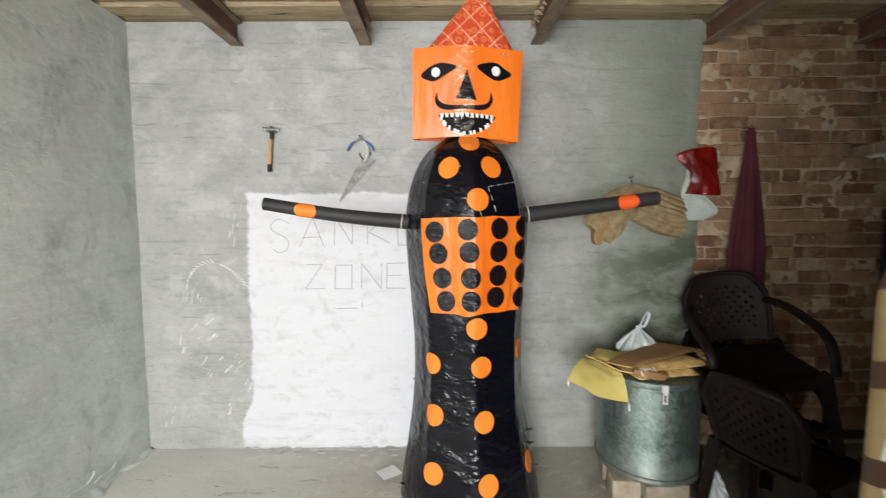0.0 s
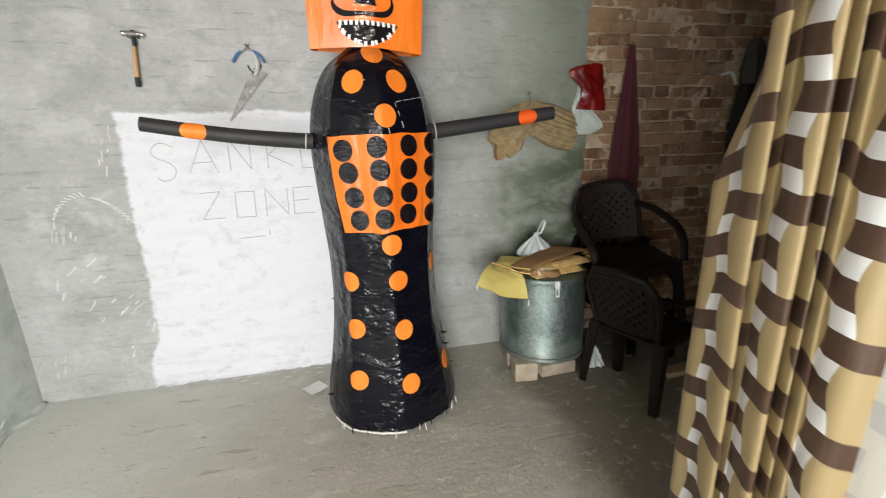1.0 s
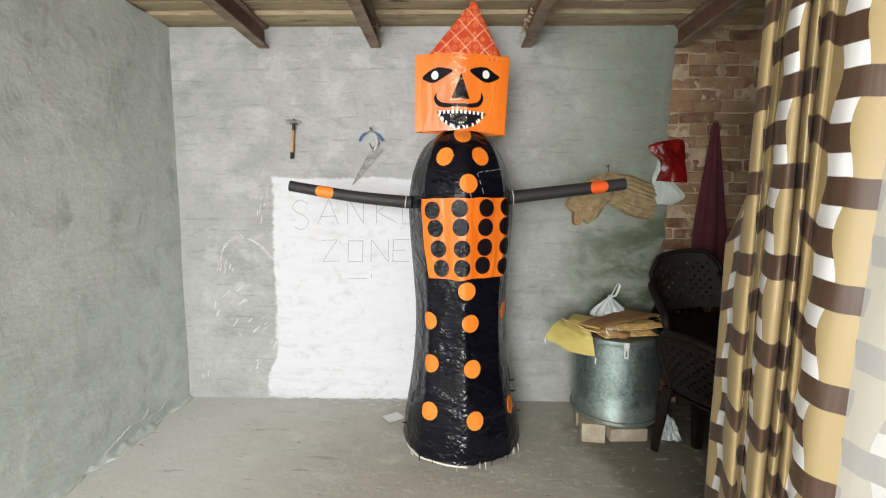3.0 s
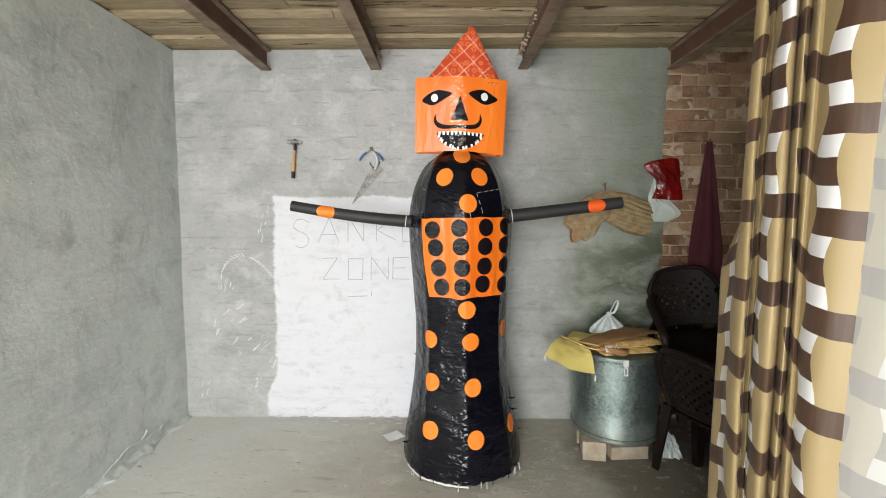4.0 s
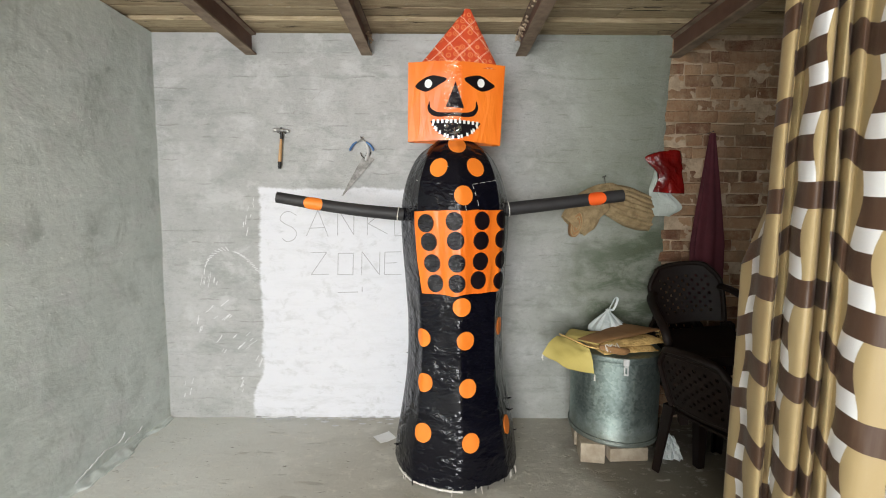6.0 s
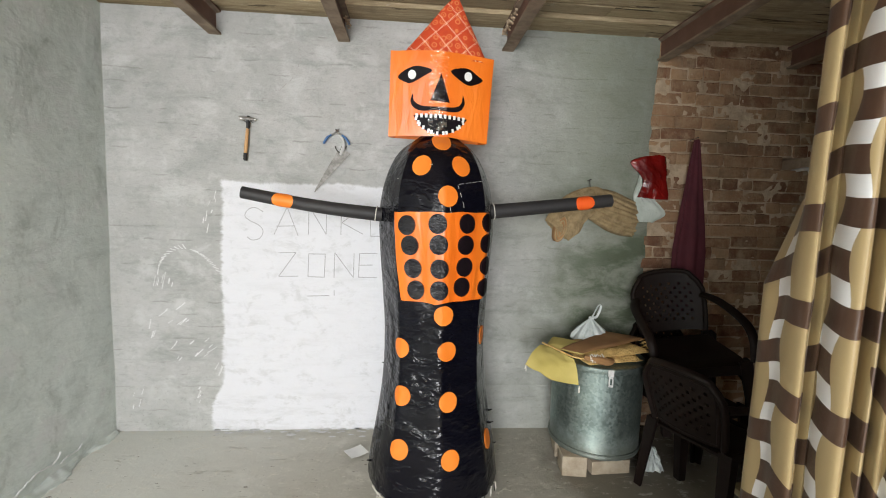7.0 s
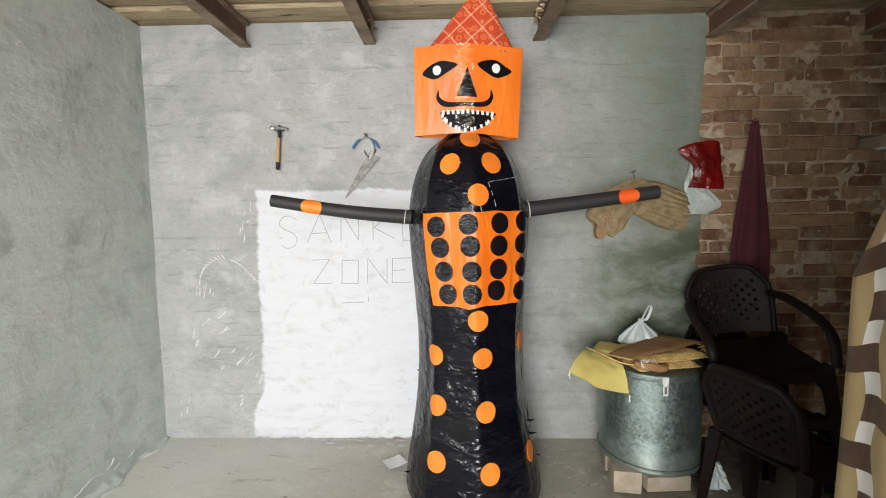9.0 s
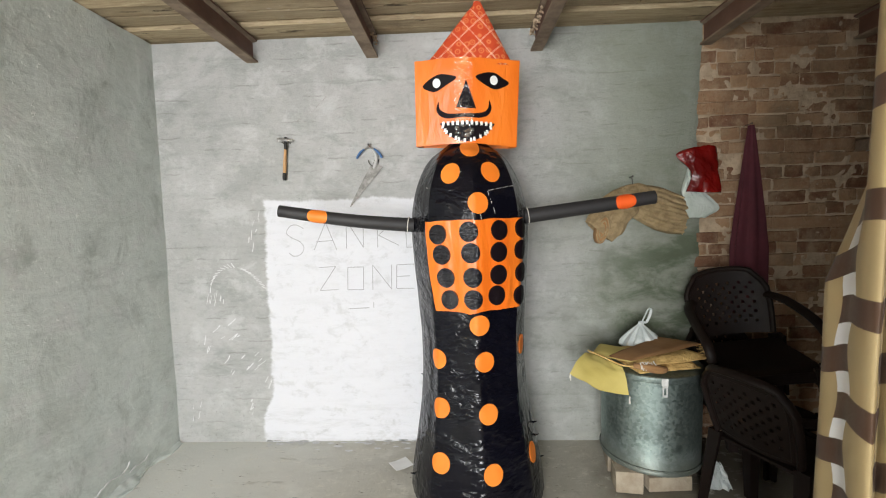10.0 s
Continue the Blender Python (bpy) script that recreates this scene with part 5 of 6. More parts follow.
for k in range(9):
    x = 0.865 + 0.008 * k
    tube(bm, [(x, 2.42, TOP + 0.066 + 0.02 * wob(k * 1.3, 1, 1)), (x + 0.03 * wob(k * 1.7, 3, 3), 2.408, TOP + 0.05 + 0.012 * wob(k * 2.1, 5, 5)), (x + 0.05 * wob(k * 1.9, 7, 3), 2.404, TOP + 0.036 + 0.02 * wob(k * 2.7, 8, 8))], 0.0028, 5)
tagged(wpart("tassel", bm, M["thread"], sacks, "pale loose tying threads"), kind="stuff")
bm = bmesh.new()
for k in range(26):
    z0, y0 = TOP + 0.075 + 0.034 * (k % 9) / 8, 2.47 + 0.11 * k / 25
    tube(bm, [(1.225 + 0.03 * (k % 3) / 2, y0, z0), (1.262 + 0.012 * wob(k, 2, 5), y0 - 0.012, z0 + 0.010 * wob(k * 1.3, 4, 5))], 0.0018, 5)
for k in range(5):
    tube(bm, [(1.215, 2.46 + 0.005 * k, TOP + 0.098), (1.235 + 0.008 * wob(k, 1, 5), 2.452, TOP + 0.105 + 0.012 * wob(k, 6, 5))], 0.003, 5)
tagged(wpart("frayed_end", bm, M["card_pale"], sacks), kind="stuff")

# yellow cloth bag hanging over the rim
bm = bmesh.new()
rows = []
for j in range(17):
    t = j / 16
    row = []
    for i in range(19):
        s = i / 18
        # from the lid's edge, outwards and down to two tied corners
        inner = Vector((0.672 + 0.108 * s, 2.60 - 0.155 * s, 0.722 - 0.030 * s))
        outer = Vector((0.515 + 0.275 * s, 2.45 - 0.078 * s, 0.655 - 0.09 * s - 0.020 * math.sin(s * math.pi)))
        p = inner.lerp(outer, t)
        p.z += 0.030 * math.sin(t * math.pi) + 0.008 * wob(s * 5, t * 5, 2) + 0.007 * abs(math.sin(7 * s + 3 * t + wob(s * 4, t * 3, 8))) * t
        p.y -= 0.02 * math.sin(s * math.pi) * t
        row.append(p)
    rows.append(row)
sheet(bm, rows)
solid(bm, 0.007)
yellow = part("cloth_bag", bm, M["yellow"], None)
tagged(yellow, "limp yellow cloth bag hanging over the bin's rim", "bag")
bm = bmesh.new()
pad(bm, [(0.675, 2.605, 0.0), (0.85, 2.47, -0.004), (0.90, 2.66, 0.01), (0.76, 2.74, 0.015)], TOP + 0.050, 0.016, 0.012)
part("bag_top", bm, M["yellow"], yellow)
bm = bmesh.new()
tube(bm, spline([(0.655, 2.605, 0.728), (0.725, 2.52, 0.712), (0.785, 2.445, 0.698), (0.87, 2.425, 0.694)], 5), 0.0045, 7)
part("hem", bm, M["card_pale"], yellow)
bm = bmesh.new()
for c, k in (((0.517, 2.448, 0.653), 5), ((0.792, 2.370, 0.563), 6)):
    for i in range(k):
        tube(bm, [c, Vector(c) + Vector((0.02 * wob(i * 3, c[0], 1), 0.012 * wob(i, 5, 2), -0.008 - 0.014 * (i % 3)))], 0.0025, 5)
tagged(part("tie_threads", bm, M["thread"], yellow), kind="stuff")

# knotted polythene bag behind
bag = thing("polythene_bag", (1.01, 2.762, TOP + 0.040), "knotted milky polythene carrier bag with a looped handle", "bag")
bm = bmesh.new()
prof = [(0.02, 0.0), (0.10, 0.004), (0.115, 0.02), (0.106, 0.045), (0.084, 0.072), (0.056, 0.098), (0.030, 0.122), (0.015, 0.136), (0.011, 0.144), (0.015, 0.152)]
rows = []
for r, z in prof:
    row = []
    for a in (2 * math.pi * k / 72 for k in range(72)):
        pleat = 1 + (0.09 * math.sin(9 * a + 5 * z) + 0.05 * math.sin(17 * a)) * min(1, z / 0.05) + 0.10 * wob(math.cos(a) * 2, math.sin(a) * 2, z * 14)
        row.append((r * pleat * math.cos(a), r * 0.8 * pleat * math.sin(a), z + 0.004 * wob(a, z * 20, 3)))
    rows.append(row)
sheet(bm, rows, True)
part("pouch", bm, M["white_bag"], bag)
bm = bmesh.new()
tube(bm, spline([(0.0, 0, 0.140), (0.006, -0.004, 0.150), (0.022, -0.004, 0.185), (0.045, 0, 0.226), (0.060, 0, 0.222), (0.056, 0.004, 0.190), (0.038, 0.006, 0.150), (0.020, 0.004, 0.148), (0.012, 0, 0.138)], 6), 0.0075, 8, 0.55)
part("loop_handle", bm, M["white_bag"], bag)


# ---- moulded plastic chairs ----
def lattice(bm, wide, tall, nx, nz, place, thick, hole):
    """A perforated panel; place maps (s, t) in 0..1 to a point."""
    xs, zs = [0.0], [0.0]
    for n, out, length in ((nx, xs, wide), (nz, zs, tall)):
        rim = 0.13 if n == nx else 0.16
        pitch = (1 - 2 * rim) / n
        for k in range(n):
            out += [rim + pitch * (k + 0.5 - hole / 2), rim + pitch * (k + 0.5 + hole / 2)]
        out.append(1.0)
    grid = [[bm.verts.new(place(s, t)) for s in xs] for t in zs]
    for j in range(len(zs) - 1):
        for i in range(len(xs) - 1):
            if i % 2 and j % 2 and (i // 2 + j // 2) % 2 == 0:
                continue
            bm.faces.new((grid[j][i], grid[j][i + 1], grid[j + 1][i + 1], grid[j + 1][i]))
    bmesh.ops.recalc_face_normals(bm, faces=bm.faces)
    bmesh.ops.solidify(bm, geom=bm.faces[:], thickness=thick)


def plastic_chair(label, seat_z=0.385, top=0.725):
    """Armchair facing -y, its origin on the floor under the seat."""
    ch = thing("plastic_chair", (0, 0, 0), label, "chair", "moulded plastic chairs")
    bm = bmesh.new()
    rows = []
    for j in range(15):
        t = j / 14
        y = -0.235 + 0.42 * t
        rows.append([((s - 0.5) * (0.43 - 0.05 * t), y, seat_z - 0.016 * math.sin(s * math.pi) * math.sin(min(1, t * 1.2) * math.pi) - (0.045 * (1 - t * 6) ** 2 if t < 1 / 6 else 0) - 0.014 * t) for s in (i / 14 for i in range(15))])
    sheet(bm, rows)
    solid(bm, 0.014)
    part("seat", bm, M["chair"], ch)
    def back_at(s, t):
        w = 0.365 + 0.045 * math.sin(t * 2.4) - 0.09 * max(0, t - 0.80) / 0.20 * abs(2 * s - 1) ** 3
        z = seat_z + 0.015 + (top - seat_z - 0.015) * t
        arch = 0.028 * (1 - (2 * s - 1) ** 2) * t ** 2
        return Vector(((s - 0.5) * w, 0.180 + 0.105 * t + 0.040 * (1 - (2 * s - 1) ** 2), z + arch))
    bm = bmesh.new()
    lattice(bm, 0.40, 0.34, 11, 9, back_at, 0.010, 0.58)
    part("backrest", bm, M["chair"], ch)
    # broad rolled rim round the back, with a raised inner lip
    rim = [back_at(0.0, t / 8) for t in range(9)] + [back_at(s / 14, 1.0) + Vector((0, 0, 0.006)) for s in range(1, 14)] + [back_at(1.0, 1 - t / 8) for t in range(9)]
    bm = bmesh.new()
    tube(bm, rim, 0.021, 10, 0.75)
    part("back_frame", bm, M["chair"], ch)
    inner = [back_at(0.075, 0.06 + 0.86 * t / 8) for t in range(9)] + [back_at(0.075 + 0.85 * s / 12, 0.92) for s in range(1, 12)] + [back_at(0.925, 0.92 - 0.86 * t / 8) for t in range(9)] + [back_at(0.925 - 0.85 * s / 12, 0.06) for s in range(1, 13)]
    bm = bmesh.new()
    tube(bm, [p + Vector((0, -0.004, 0)) for p in inner], 0.0065, 8)
    part("inner_rim", bm, M["chair"], ch)
    for sx in (-1, 1):
        # arm and front leg are one moulded sweep
        bm = bmesh.new()
        pts = spline([(sx * 0.195, 0.225, seat_z + 0.225), (sx * 0.232, 0.12, seat_z + 0.218), (sx * 0.248, -0.05, seat_z + 0.195), (sx * 0.250, -0.165, seat_z + 0.165), (sx * 0.248, -0.222, seat_z + 0.105), (sx * 0.242, -0.240, seat_z + 0.0)], 6)
        tube(bm, pts, [0.030 - 0.008 * k / (len(pts) - 1) for k in range(len(pts))], 12, 0.6)
        part("armrest", bm, M["chair"], ch)
        for y0, y1 in ((-0.222, -0.262), (0.165, 0.225)):
            bm = bmesh.new()
            rows = []
            for k in range(9):
                t = k / 8
                z = (seat_z + 0.005) * (1 - t)
                x, yy, h = sx * (0.195 + 0.025 * t), y0 + (y1 - y0) * t, 0.031 - 0.010 * t
                sy = 1 if y0 > 0 else -1
                rows.append([(x + sx * h, yy + sy * h, z), (x - sx * h, yy + sy * h, z), (x - sx * h, yy + sy * h * 0.4, z), (x + sx * h * 0.4, yy + sy * h * 0.4, z), (x + sx * h * 0.4, yy - sy * h, z), (x + sx * h, yy - sy * h, z)])
            vs = sheet(bm, rows, True)
            bm.faces.new(vs[0])
            bm.faces.new(vs[-1])
            bmesh.ops.recalc_face_normals(bm, faces=bm.faces)
            part("leg", bm, M["chair"], ch)
    bm = bmesh.new()
    box(bm, (-0.185, -0.250, seat_z - 0.065), (0.185, -0.238, seat_z - 0.012), 0.004, 1)
    for sx in (-1, 1):
        box(bm, (sx * 0.196 - 0.006, -0.21, seat_z - 0.060), (sx * 0.196 + 0.006, 0.17, seat_z - 0.012), 0.004, 1)
    part("seat_apron", bm, M["chair"], ch)
    return ch


lower = plastic_chair("dark brown plastic armchair with a lattice back beside the bin")
lower.matrix_basis = pose(1.461, 2.252, 0, 0, 0, 111.2)
upper = copy_thing(lower, pose(1.556, 2.556, 0.357, 6.5, -9.2, -13.1))
tagged(upper, "dark brown plastic armchair piled on other chairs, facing the room")
# unseen chair, added to prop the pile and darken the space below it
under = copy_thing(lower, pose(1.61, 2.70, 0.0, 0, 0, 8))
tagged(under, "dark brown plastic armchair added unseen at the bottom of a pile")

# crumpled white bag under the chair
bm = bmesh.new()
rows = []
for j in range(13):
    t = j / 12
    rows.append([(1.30 + (s - 0.5) * 0.15 * (1 - 0.45 * t) + 0.006 * wob(s * 6, t * 6, 1), 2.47 + 0.05 * t + 0.02 * wob(s * 7, t * 5, 4), 0.004 + 0.17 * t * (0.85 + 0.15 * math.sin(s * 4 + 0.9)) + 0.006 * abs(wob(s * 9, t * 9, 2))) for s in (i / 14 for i in range(15))])
sheet(bm, rows)
solid(bm, 0.004)
tagged(part("crumpled_bag", bm, M["white_bag"]), "crumpled white polythene bag on the floor by the chair legs", "bag")

# length of sawn timber on the floor
bm = bmesh.new()
box(bm, (-0.35, -0.04, 0), (0.35, 0.04, 0.035), 0.003, 1)
ob = part("timber_offcut", bm, M["timber"])
ob.matrix_basis = pose(2.0, 2.3, 0.0, 0, 0, 4)
tagged(ob, "pale sawn timber length lying on the floor", "timber")

# scrap of paper
bm = bmesh.new()
a, b, c, d = Vector((-0.509, 2.72, 0)), Vector((-0.414, 2.785, 0)), Vector((-0.352, 2.70, 0)), Vector((-0.449, 2.638, 0))
rows = []
for j in range(8):
    t = j / 7
    rows.append([((a * (1 - s) + b * s) * (1 - t) + (d * (1 - s) + c * s) * t) + Vector((0, 0, 0.006 + 0.008 * abs(s - 0.45) + 0.003 * wob(s * 3, t * 3, 1))) for s in (i / 7 for i in range(8))])
sheet(bm, rows)
solid(bm, 0.0015)
tagged(part("paper_scrap", bm, M["white_paper"]), "creased scrap of white paper on the floor", "paper")


# ---- things hung on the back wall ----
def nail(bm, x, z, y=BACK, length=0.05):
    tube(bm, [(x, y + 0.02, z), (x, y - length, z + 0.006)], 0.0022, 7)
    tube(bm, [(x, y - length, z + 0.006), (x, y - length - 0.002, z + 0.006)], 0.005, 8)


hammer = thing("hammer", (-1.15, BACK - 0.02, 1.75), "ball-peen hammer with a varnished wooden handle hung on the wall", "hammer")
hx, hz, hy = -1.1435, 2.010, BACK - 0.028
bm = bmesh.new()
tube(bm, [(hx - 0.052, hy, hz + 0.002), (hx - 0.046, hy, hz + 0.002), (hx - 0.044, hy, hz + 0.002), (hx - 0.026, hy, hz + 0.001), (hx - 0.018, hy, hz), (hx + 0.014, hy, hz - 0.001), (hx + 0.020, hy, hz - 0.001), (hx + 0.030, hy, hz - 0.002), (hx + 0.038, hy, hz - 0.003), (hx + 0.047, hy, hz - 0.004), (hx + 0.051, hy, hz - 0.004)], [0.0125, 0.014, 0.013, 0.0105, 0.0145, 0.0145, 0.0095, 0.0085, 0.0115, 0.0095, 0.003], 14)
wpart("head", bm, M["steel"], hammer, "worn steel ball-peen head")
bm = bmesh.new()
tube(bm, [(hx + 0.002, hy, hz + 0.017), (hx - 0.001, hy, hz - 0.05), (hx - 0.004, hy, hz - 0.058)], [0.0115, 0.0125, 0.0115], 12, 0.8)
wpart("collar", bm, M["rubber"], hammer, "black sleeve under the head")
bm = bmesh.new()
tube(bm, [(hx - 0.003, hy, hz - 0.05), (hx - 0.008, hy, hz - 0.10), (hx - 0.013, hy, hz - 0.16), (hx - 0.018, hy, hz - 0.215)], [0.0105, 0.0115, 0.0135, 0.0125], 12, 0.8)
wpart("handle", bm, M["wood"], hammer, "varnished wooden handle")
bm = bmesh.new()
tube(bm, [(hx - 0.0175, hy, hz - 0.208), (hx - 0.020, hy, hz - 0.245), (hx - 0.0205, hy, hz - 0.254)], [0.0142, 0.0145, 0.011], 12, 0.8)
wpart("butt_cap", bm, M["rubber"], hammer, "black handle end")
bm = bmesh.new()
nail(bm, hx - 0.02, hz - 0.020, BACK, 0.035)
bm2 = bmesh.new()
nail(bm2, hx + 0.02, hz - 0.020, BACK, 0.035)
tagged(part("nail", bm2, M["dark_steel"]), "nail in the wall holding the hammer", "nail")
tagged(part("nail", bm, M["dark_steel"]), "nail in the wall holding the hammer", "nail")

pliers = thing("pliers", (-0.61, BACK - 0.02, 1.89), "open pliers with blue vinyl grips hung on a nail", "pliers")
bm = bmesh.new()
px, pz, py = -0.607, 1.950, BACK - 0.030
for sx in (-1, 1):
    tube(bm, spline([(px - sx * 0.010, py, pz + 0.022), (px + sx * 0.002, py, pz), (px + sx * 0.026, py, pz - 0.012), (px + sx * 0.040, py, pz - 0.020)], 5), [0.004, 0.005, 0.006, 0.007, 0.008, 0.009, 0.009, 0.008, 0.007, 0.006, 0.006, 0.006, 0.006, 0.006, 0.006, 0.006], 8, 0.7)
wpart("jaws", bm, M["steel"], pliers, "steel jaws and pivot")
for sx in (-1, 1):
    bm = bmesh.new()
    tube(bm, spline([(px + sx * 0.032, py, pz - 0.014), (px + sx * 0.056, py, pz - 0.032), (px + sx * 0.074, py, pz - 0.058), (px + sx * 0.080, py, pz - 0.072)], 5), [0.008] * 4 + [0.0105] * 10 + [0.009, 0.006], 10, 0.75)
    wpart("grip", bm, M["blue"], pliers, "blue vinyl grip")

saw = thing("hand_saw", (-0.62, BACK - 0.01, 1.58), "small tarnished hand saw with a pale handle hung by its grip", "saw")
def flat_shape(bm, pts, y0, y1):
    f = bm.faces.new([bm.verts.new((a, y0, b)) for a, b in pts])
    got = bmesh.ops.extrude_face_region(bm, geom=[f])
    for v in got["geom"]:
        if isinstance(v, bmesh.types.BMVert):
            v.co.y = y1
    bmesh.ops.recalc_face_normals(bm, faces=bm.faces)
bm = bmesh.new()
spine = [(-0.600, 1.835), (-0.565, 1.842), (-0.522, 1.825), (-0.548, 1.79)]
teeth, n = [], 26
for k in range(n + 1):
    t = k / n
    a = Vector((-0.522, 1.822)).lerp(Vector((-0.738, 1.578)), t)
    teeth += [(a.x, a.y), (a.x - 0.0055, a.y - 0.0015)]
flat_shape(bm, [(-0.612, 1.822), (-0.600, 1.838), (-0.562, 1.846)] + teeth + [(-0.748, 1.572), (-0.742, 1.590), (-0.688, 1.690), (-0.640, 1.775)], BACK - 0.016, BACK - 0.0145)
wpart("blade", bm, M["rust_saw"], saw, "tapering tarnished blade with fine teeth")
bm = bmesh.new()
tube(bm, spline([(-0.606, BACK - 0.018, 1.952), (-0.585, BACK - 0.018, 1.935), (-0.568, BACK - 0.018, 1.905), (-0.563, BACK - 0.018, 1.875), (-0.570, BACK - 0.019, 1.842), (-0.585, BACK - 0.019, 1.812)], 6), [0.011] * 6 + [0.016] * 8 + [0.021] * 8 + [0.024] * 6 + [0.020] * 2 + [0.012], 12, 0.5)
wpart("handle", bm, M["grip"], saw, "pale curved handle")
bm = bmesh.new()
tube(bm, spline([(-0.617, BACK - 0.02, 1.868), (-0.609, BACK - 0.02, 1.845), (-0.588, BACK - 0.02, 1.828), (-0.562, BACK - 0.02, 1.842), (-0.548, BACK - 0.02, 1.872)], 5), 0.0035, 7)
wpart("guard", bm, M["dark_steel"], saw)
for cx, cz in ((-0.575, 1.862), (-0.582, 1.848)):
    bm = bmesh.new()
    tube(bm, [(cx, BACK - 0.024, cz), (cx, BACK - 0.031, cz)], 0.004, 8)
    wpart("rivet", bm, M["dark_steel"], saw)
bm = bmesh.new()
nail(bm, -0.607, 1.958, BACK, 0.05)
tagged(part("nail", bm, M["dark_steel"]), "nail in the wall holding pliers and saw", "nail")

# jute cloth folded over a nail
sack = thing("jute_cloth", (1.07, BACK - 0.05, 1.30), "rumpled tan jute cloth slung over a nail in the wall", "cloth")
def lobe(spine_pts, wides, depth, name, seed, flare, crimp=0.15):
    """One hanging lobe of gathered cloth: pleats running along a bent spine."""
    line = spline(spine_pts, 8)
    bm = bmesh.new()
    rows = []
    m = len(line) - 1
    for i, p in enumerate(line):
        d = (line[min(i + 1, m)] - line[max(i - 1, 0)]).normalized()
        side = Vector((-d.z, 0, d.x))
        w = lerp([(k / (len(wides) - 1), v) for k, v in enumerate(wides)], i / m)
        row = []
        for k in range(40):
            a = 2 * math.pi * k / 40
            pleat = 1 + crimp * math.sin(a * 11 + seed + 2.0 * wob(i * 0.12, seed, 0)) * min(1, 0.3 + i / m) + 0.10 * wob(math.cos(a) * 2, i * 0.15, seed)
            q = p + side * (w * pleat * math.cos(a))
            q.y = p.y + depth * (0.55 + 0.45 * i / m) * pleat * math.sin(a)
            q.y = min(q.y, BACK - 0.006)
            q.z += flare * (i / m) ** 3 * math.sin(a * 2 + seed)
            row.append(q)
        rows.append(row)
    vs = sheet(bm, rows, True)
    bm.faces.new(vs[0])
    ends = vs[-1]
    c = bm.verts.new(sum((v.co for v in ends), Vector()) / len(ends) - (line[-1] - line[-3]).normalized() * 0.03)
    for i in range(len(ends)):
        bm.faces.new((ends[i], ends[(i + 1) % len(ends)], c))
    bmesh.ops.recalc_face_normals(bm, faces=bm.faces)
    wpart(name, bm, M["jute"], sack)
# the rolled side: a wad that hangs to an open, coiled end
lobe([(1.12, BACK - 0.05, 1.585), (1.03, BACK - 0.062, 1.575), (0.935, BACK - 0.072, 1.515), (0.865, BACK - 0.080, 1.435), (0.815, BACK - 0.086, 1.375)], [0.075, 0.092, 0.108, 0.112, 0.098], 0.050, "fold", 1.0, 0.004, 0.07)
bm = bmesh.new()
# brown disc behind the coil, stands in for shade between its turns
disc_at = Matrix.Translation((0.826, BACK - 0.128, 1.385)) @ pose(0, 0, 0, 0, 14, -28)
f = bm.faces.new([bm.verts.new(disc_at @ Vector((0.036 * math.cos(a), 0, 0.082 * math.sin(a)))) for a in (2 * math.pi * k / 28 for k in range(28))])
got = bmesh.ops.extrude_face_region(bm, geom=[f])
for v in got["geom"]:
    if isinstance(v, bmesh.types.BMVert):
        v.co.y += 0.05
bmesh.ops.recalc_face_normals(bm, faces=bm.faces)
wpart("coil_end", bm, M["card"], sack, "brown disc painting the shade between the jute's coils")
bm = bmesh.new()
coil = []
for k in range(66):
    a, r = 2 * math.pi * 2.6 * k / 65 - 1.2, 0.22 + 0.86 * k / 65
    coil.append(disc_at @ Vector((0.036 * r * math.cos(a), -0.004, 0.080 * r * math.sin(a) + 0.004 * math.sin(5 * a))))
tube(bm, coil, [0.0042 + 0.0012 * math.sin(k * 0.7) for k in range(66)], 7)
wpart("rolled_edge", bm, M["jute"], sack)
# the gathered side: pleats that fan out to a ragged edge
bm = bmesh.new()
rows = []
for i in range(27):
    t = i / 26
    top = Vector((1.05, 0, 1.655)).lerp(Vector((1.345, 0, 1.588)), t) + Vector((0, 0, 0.028 * math.sin(t * math.pi)))
    low = Vector((1.03, 0, 1.470)).lerp(Vector((1.350, 0, 1.345)), t ** 0.85) + Vector((0, 0, -0.030 * math.sin(t * math.pi)))
    row = []
    for k in range(61):
        s_ = k / 60
        p = top.lerp(low, s_)
        ridge = abs(math.sin(s_ * 25 + 1.5 * wob(s_ * 5, t * 2, 3)))
        belly = math.sin(s_ * math.pi) ** 0.6
        p.x += 0.014 * wob(s_ * 9, 2, 6) * t ** 4 + 0.005 * t ** 3 * math.sin(s_ * 25)
        p.y = BACK - 0.016 - belly * (0.060 + 0.012 * t) - 0.016 * ridge * (0.3 + 0.7 * t) - 0.006 * wob(s_ * 9, t * 7, 1)
        p.z += 0.005 * wob(s_ * 20, t * 3, 8)
        row.append(p)
    rows.append(row + [Vector((q.x, BACK - 0.006, q.z)) for q in reversed(row)])
vs = sheet(bm, rows, True)
bm.faces.new(vs[0])
bm.faces.new(vs[-1])
bmesh.ops.recalc_face_normals(bm, faces=bm.faces)
wpart("fan_fold", bm, M["jute"], sack, "pleated end of the jute fanning to a ragged edge")
bm = bmesh.new()
rng = random.Random(8)
for k in range(26):
    z0 = rng.uniform(1.36, 1.57)
    x0 = 1.335 + rng.uniform(-0.01, 0.008)
    tube(bm, [(x0, BACK - 0.06, z0), (x0 + rng.uniform(0.004, 0.016), BACK - 0.062, z0 - rng.uniform(0.004, 0.022))], 0.0022, 5)
tagged(wpart("frayed_threads", bm, M["jute"], sack), kind="stuff")
bm = bmesh.new()
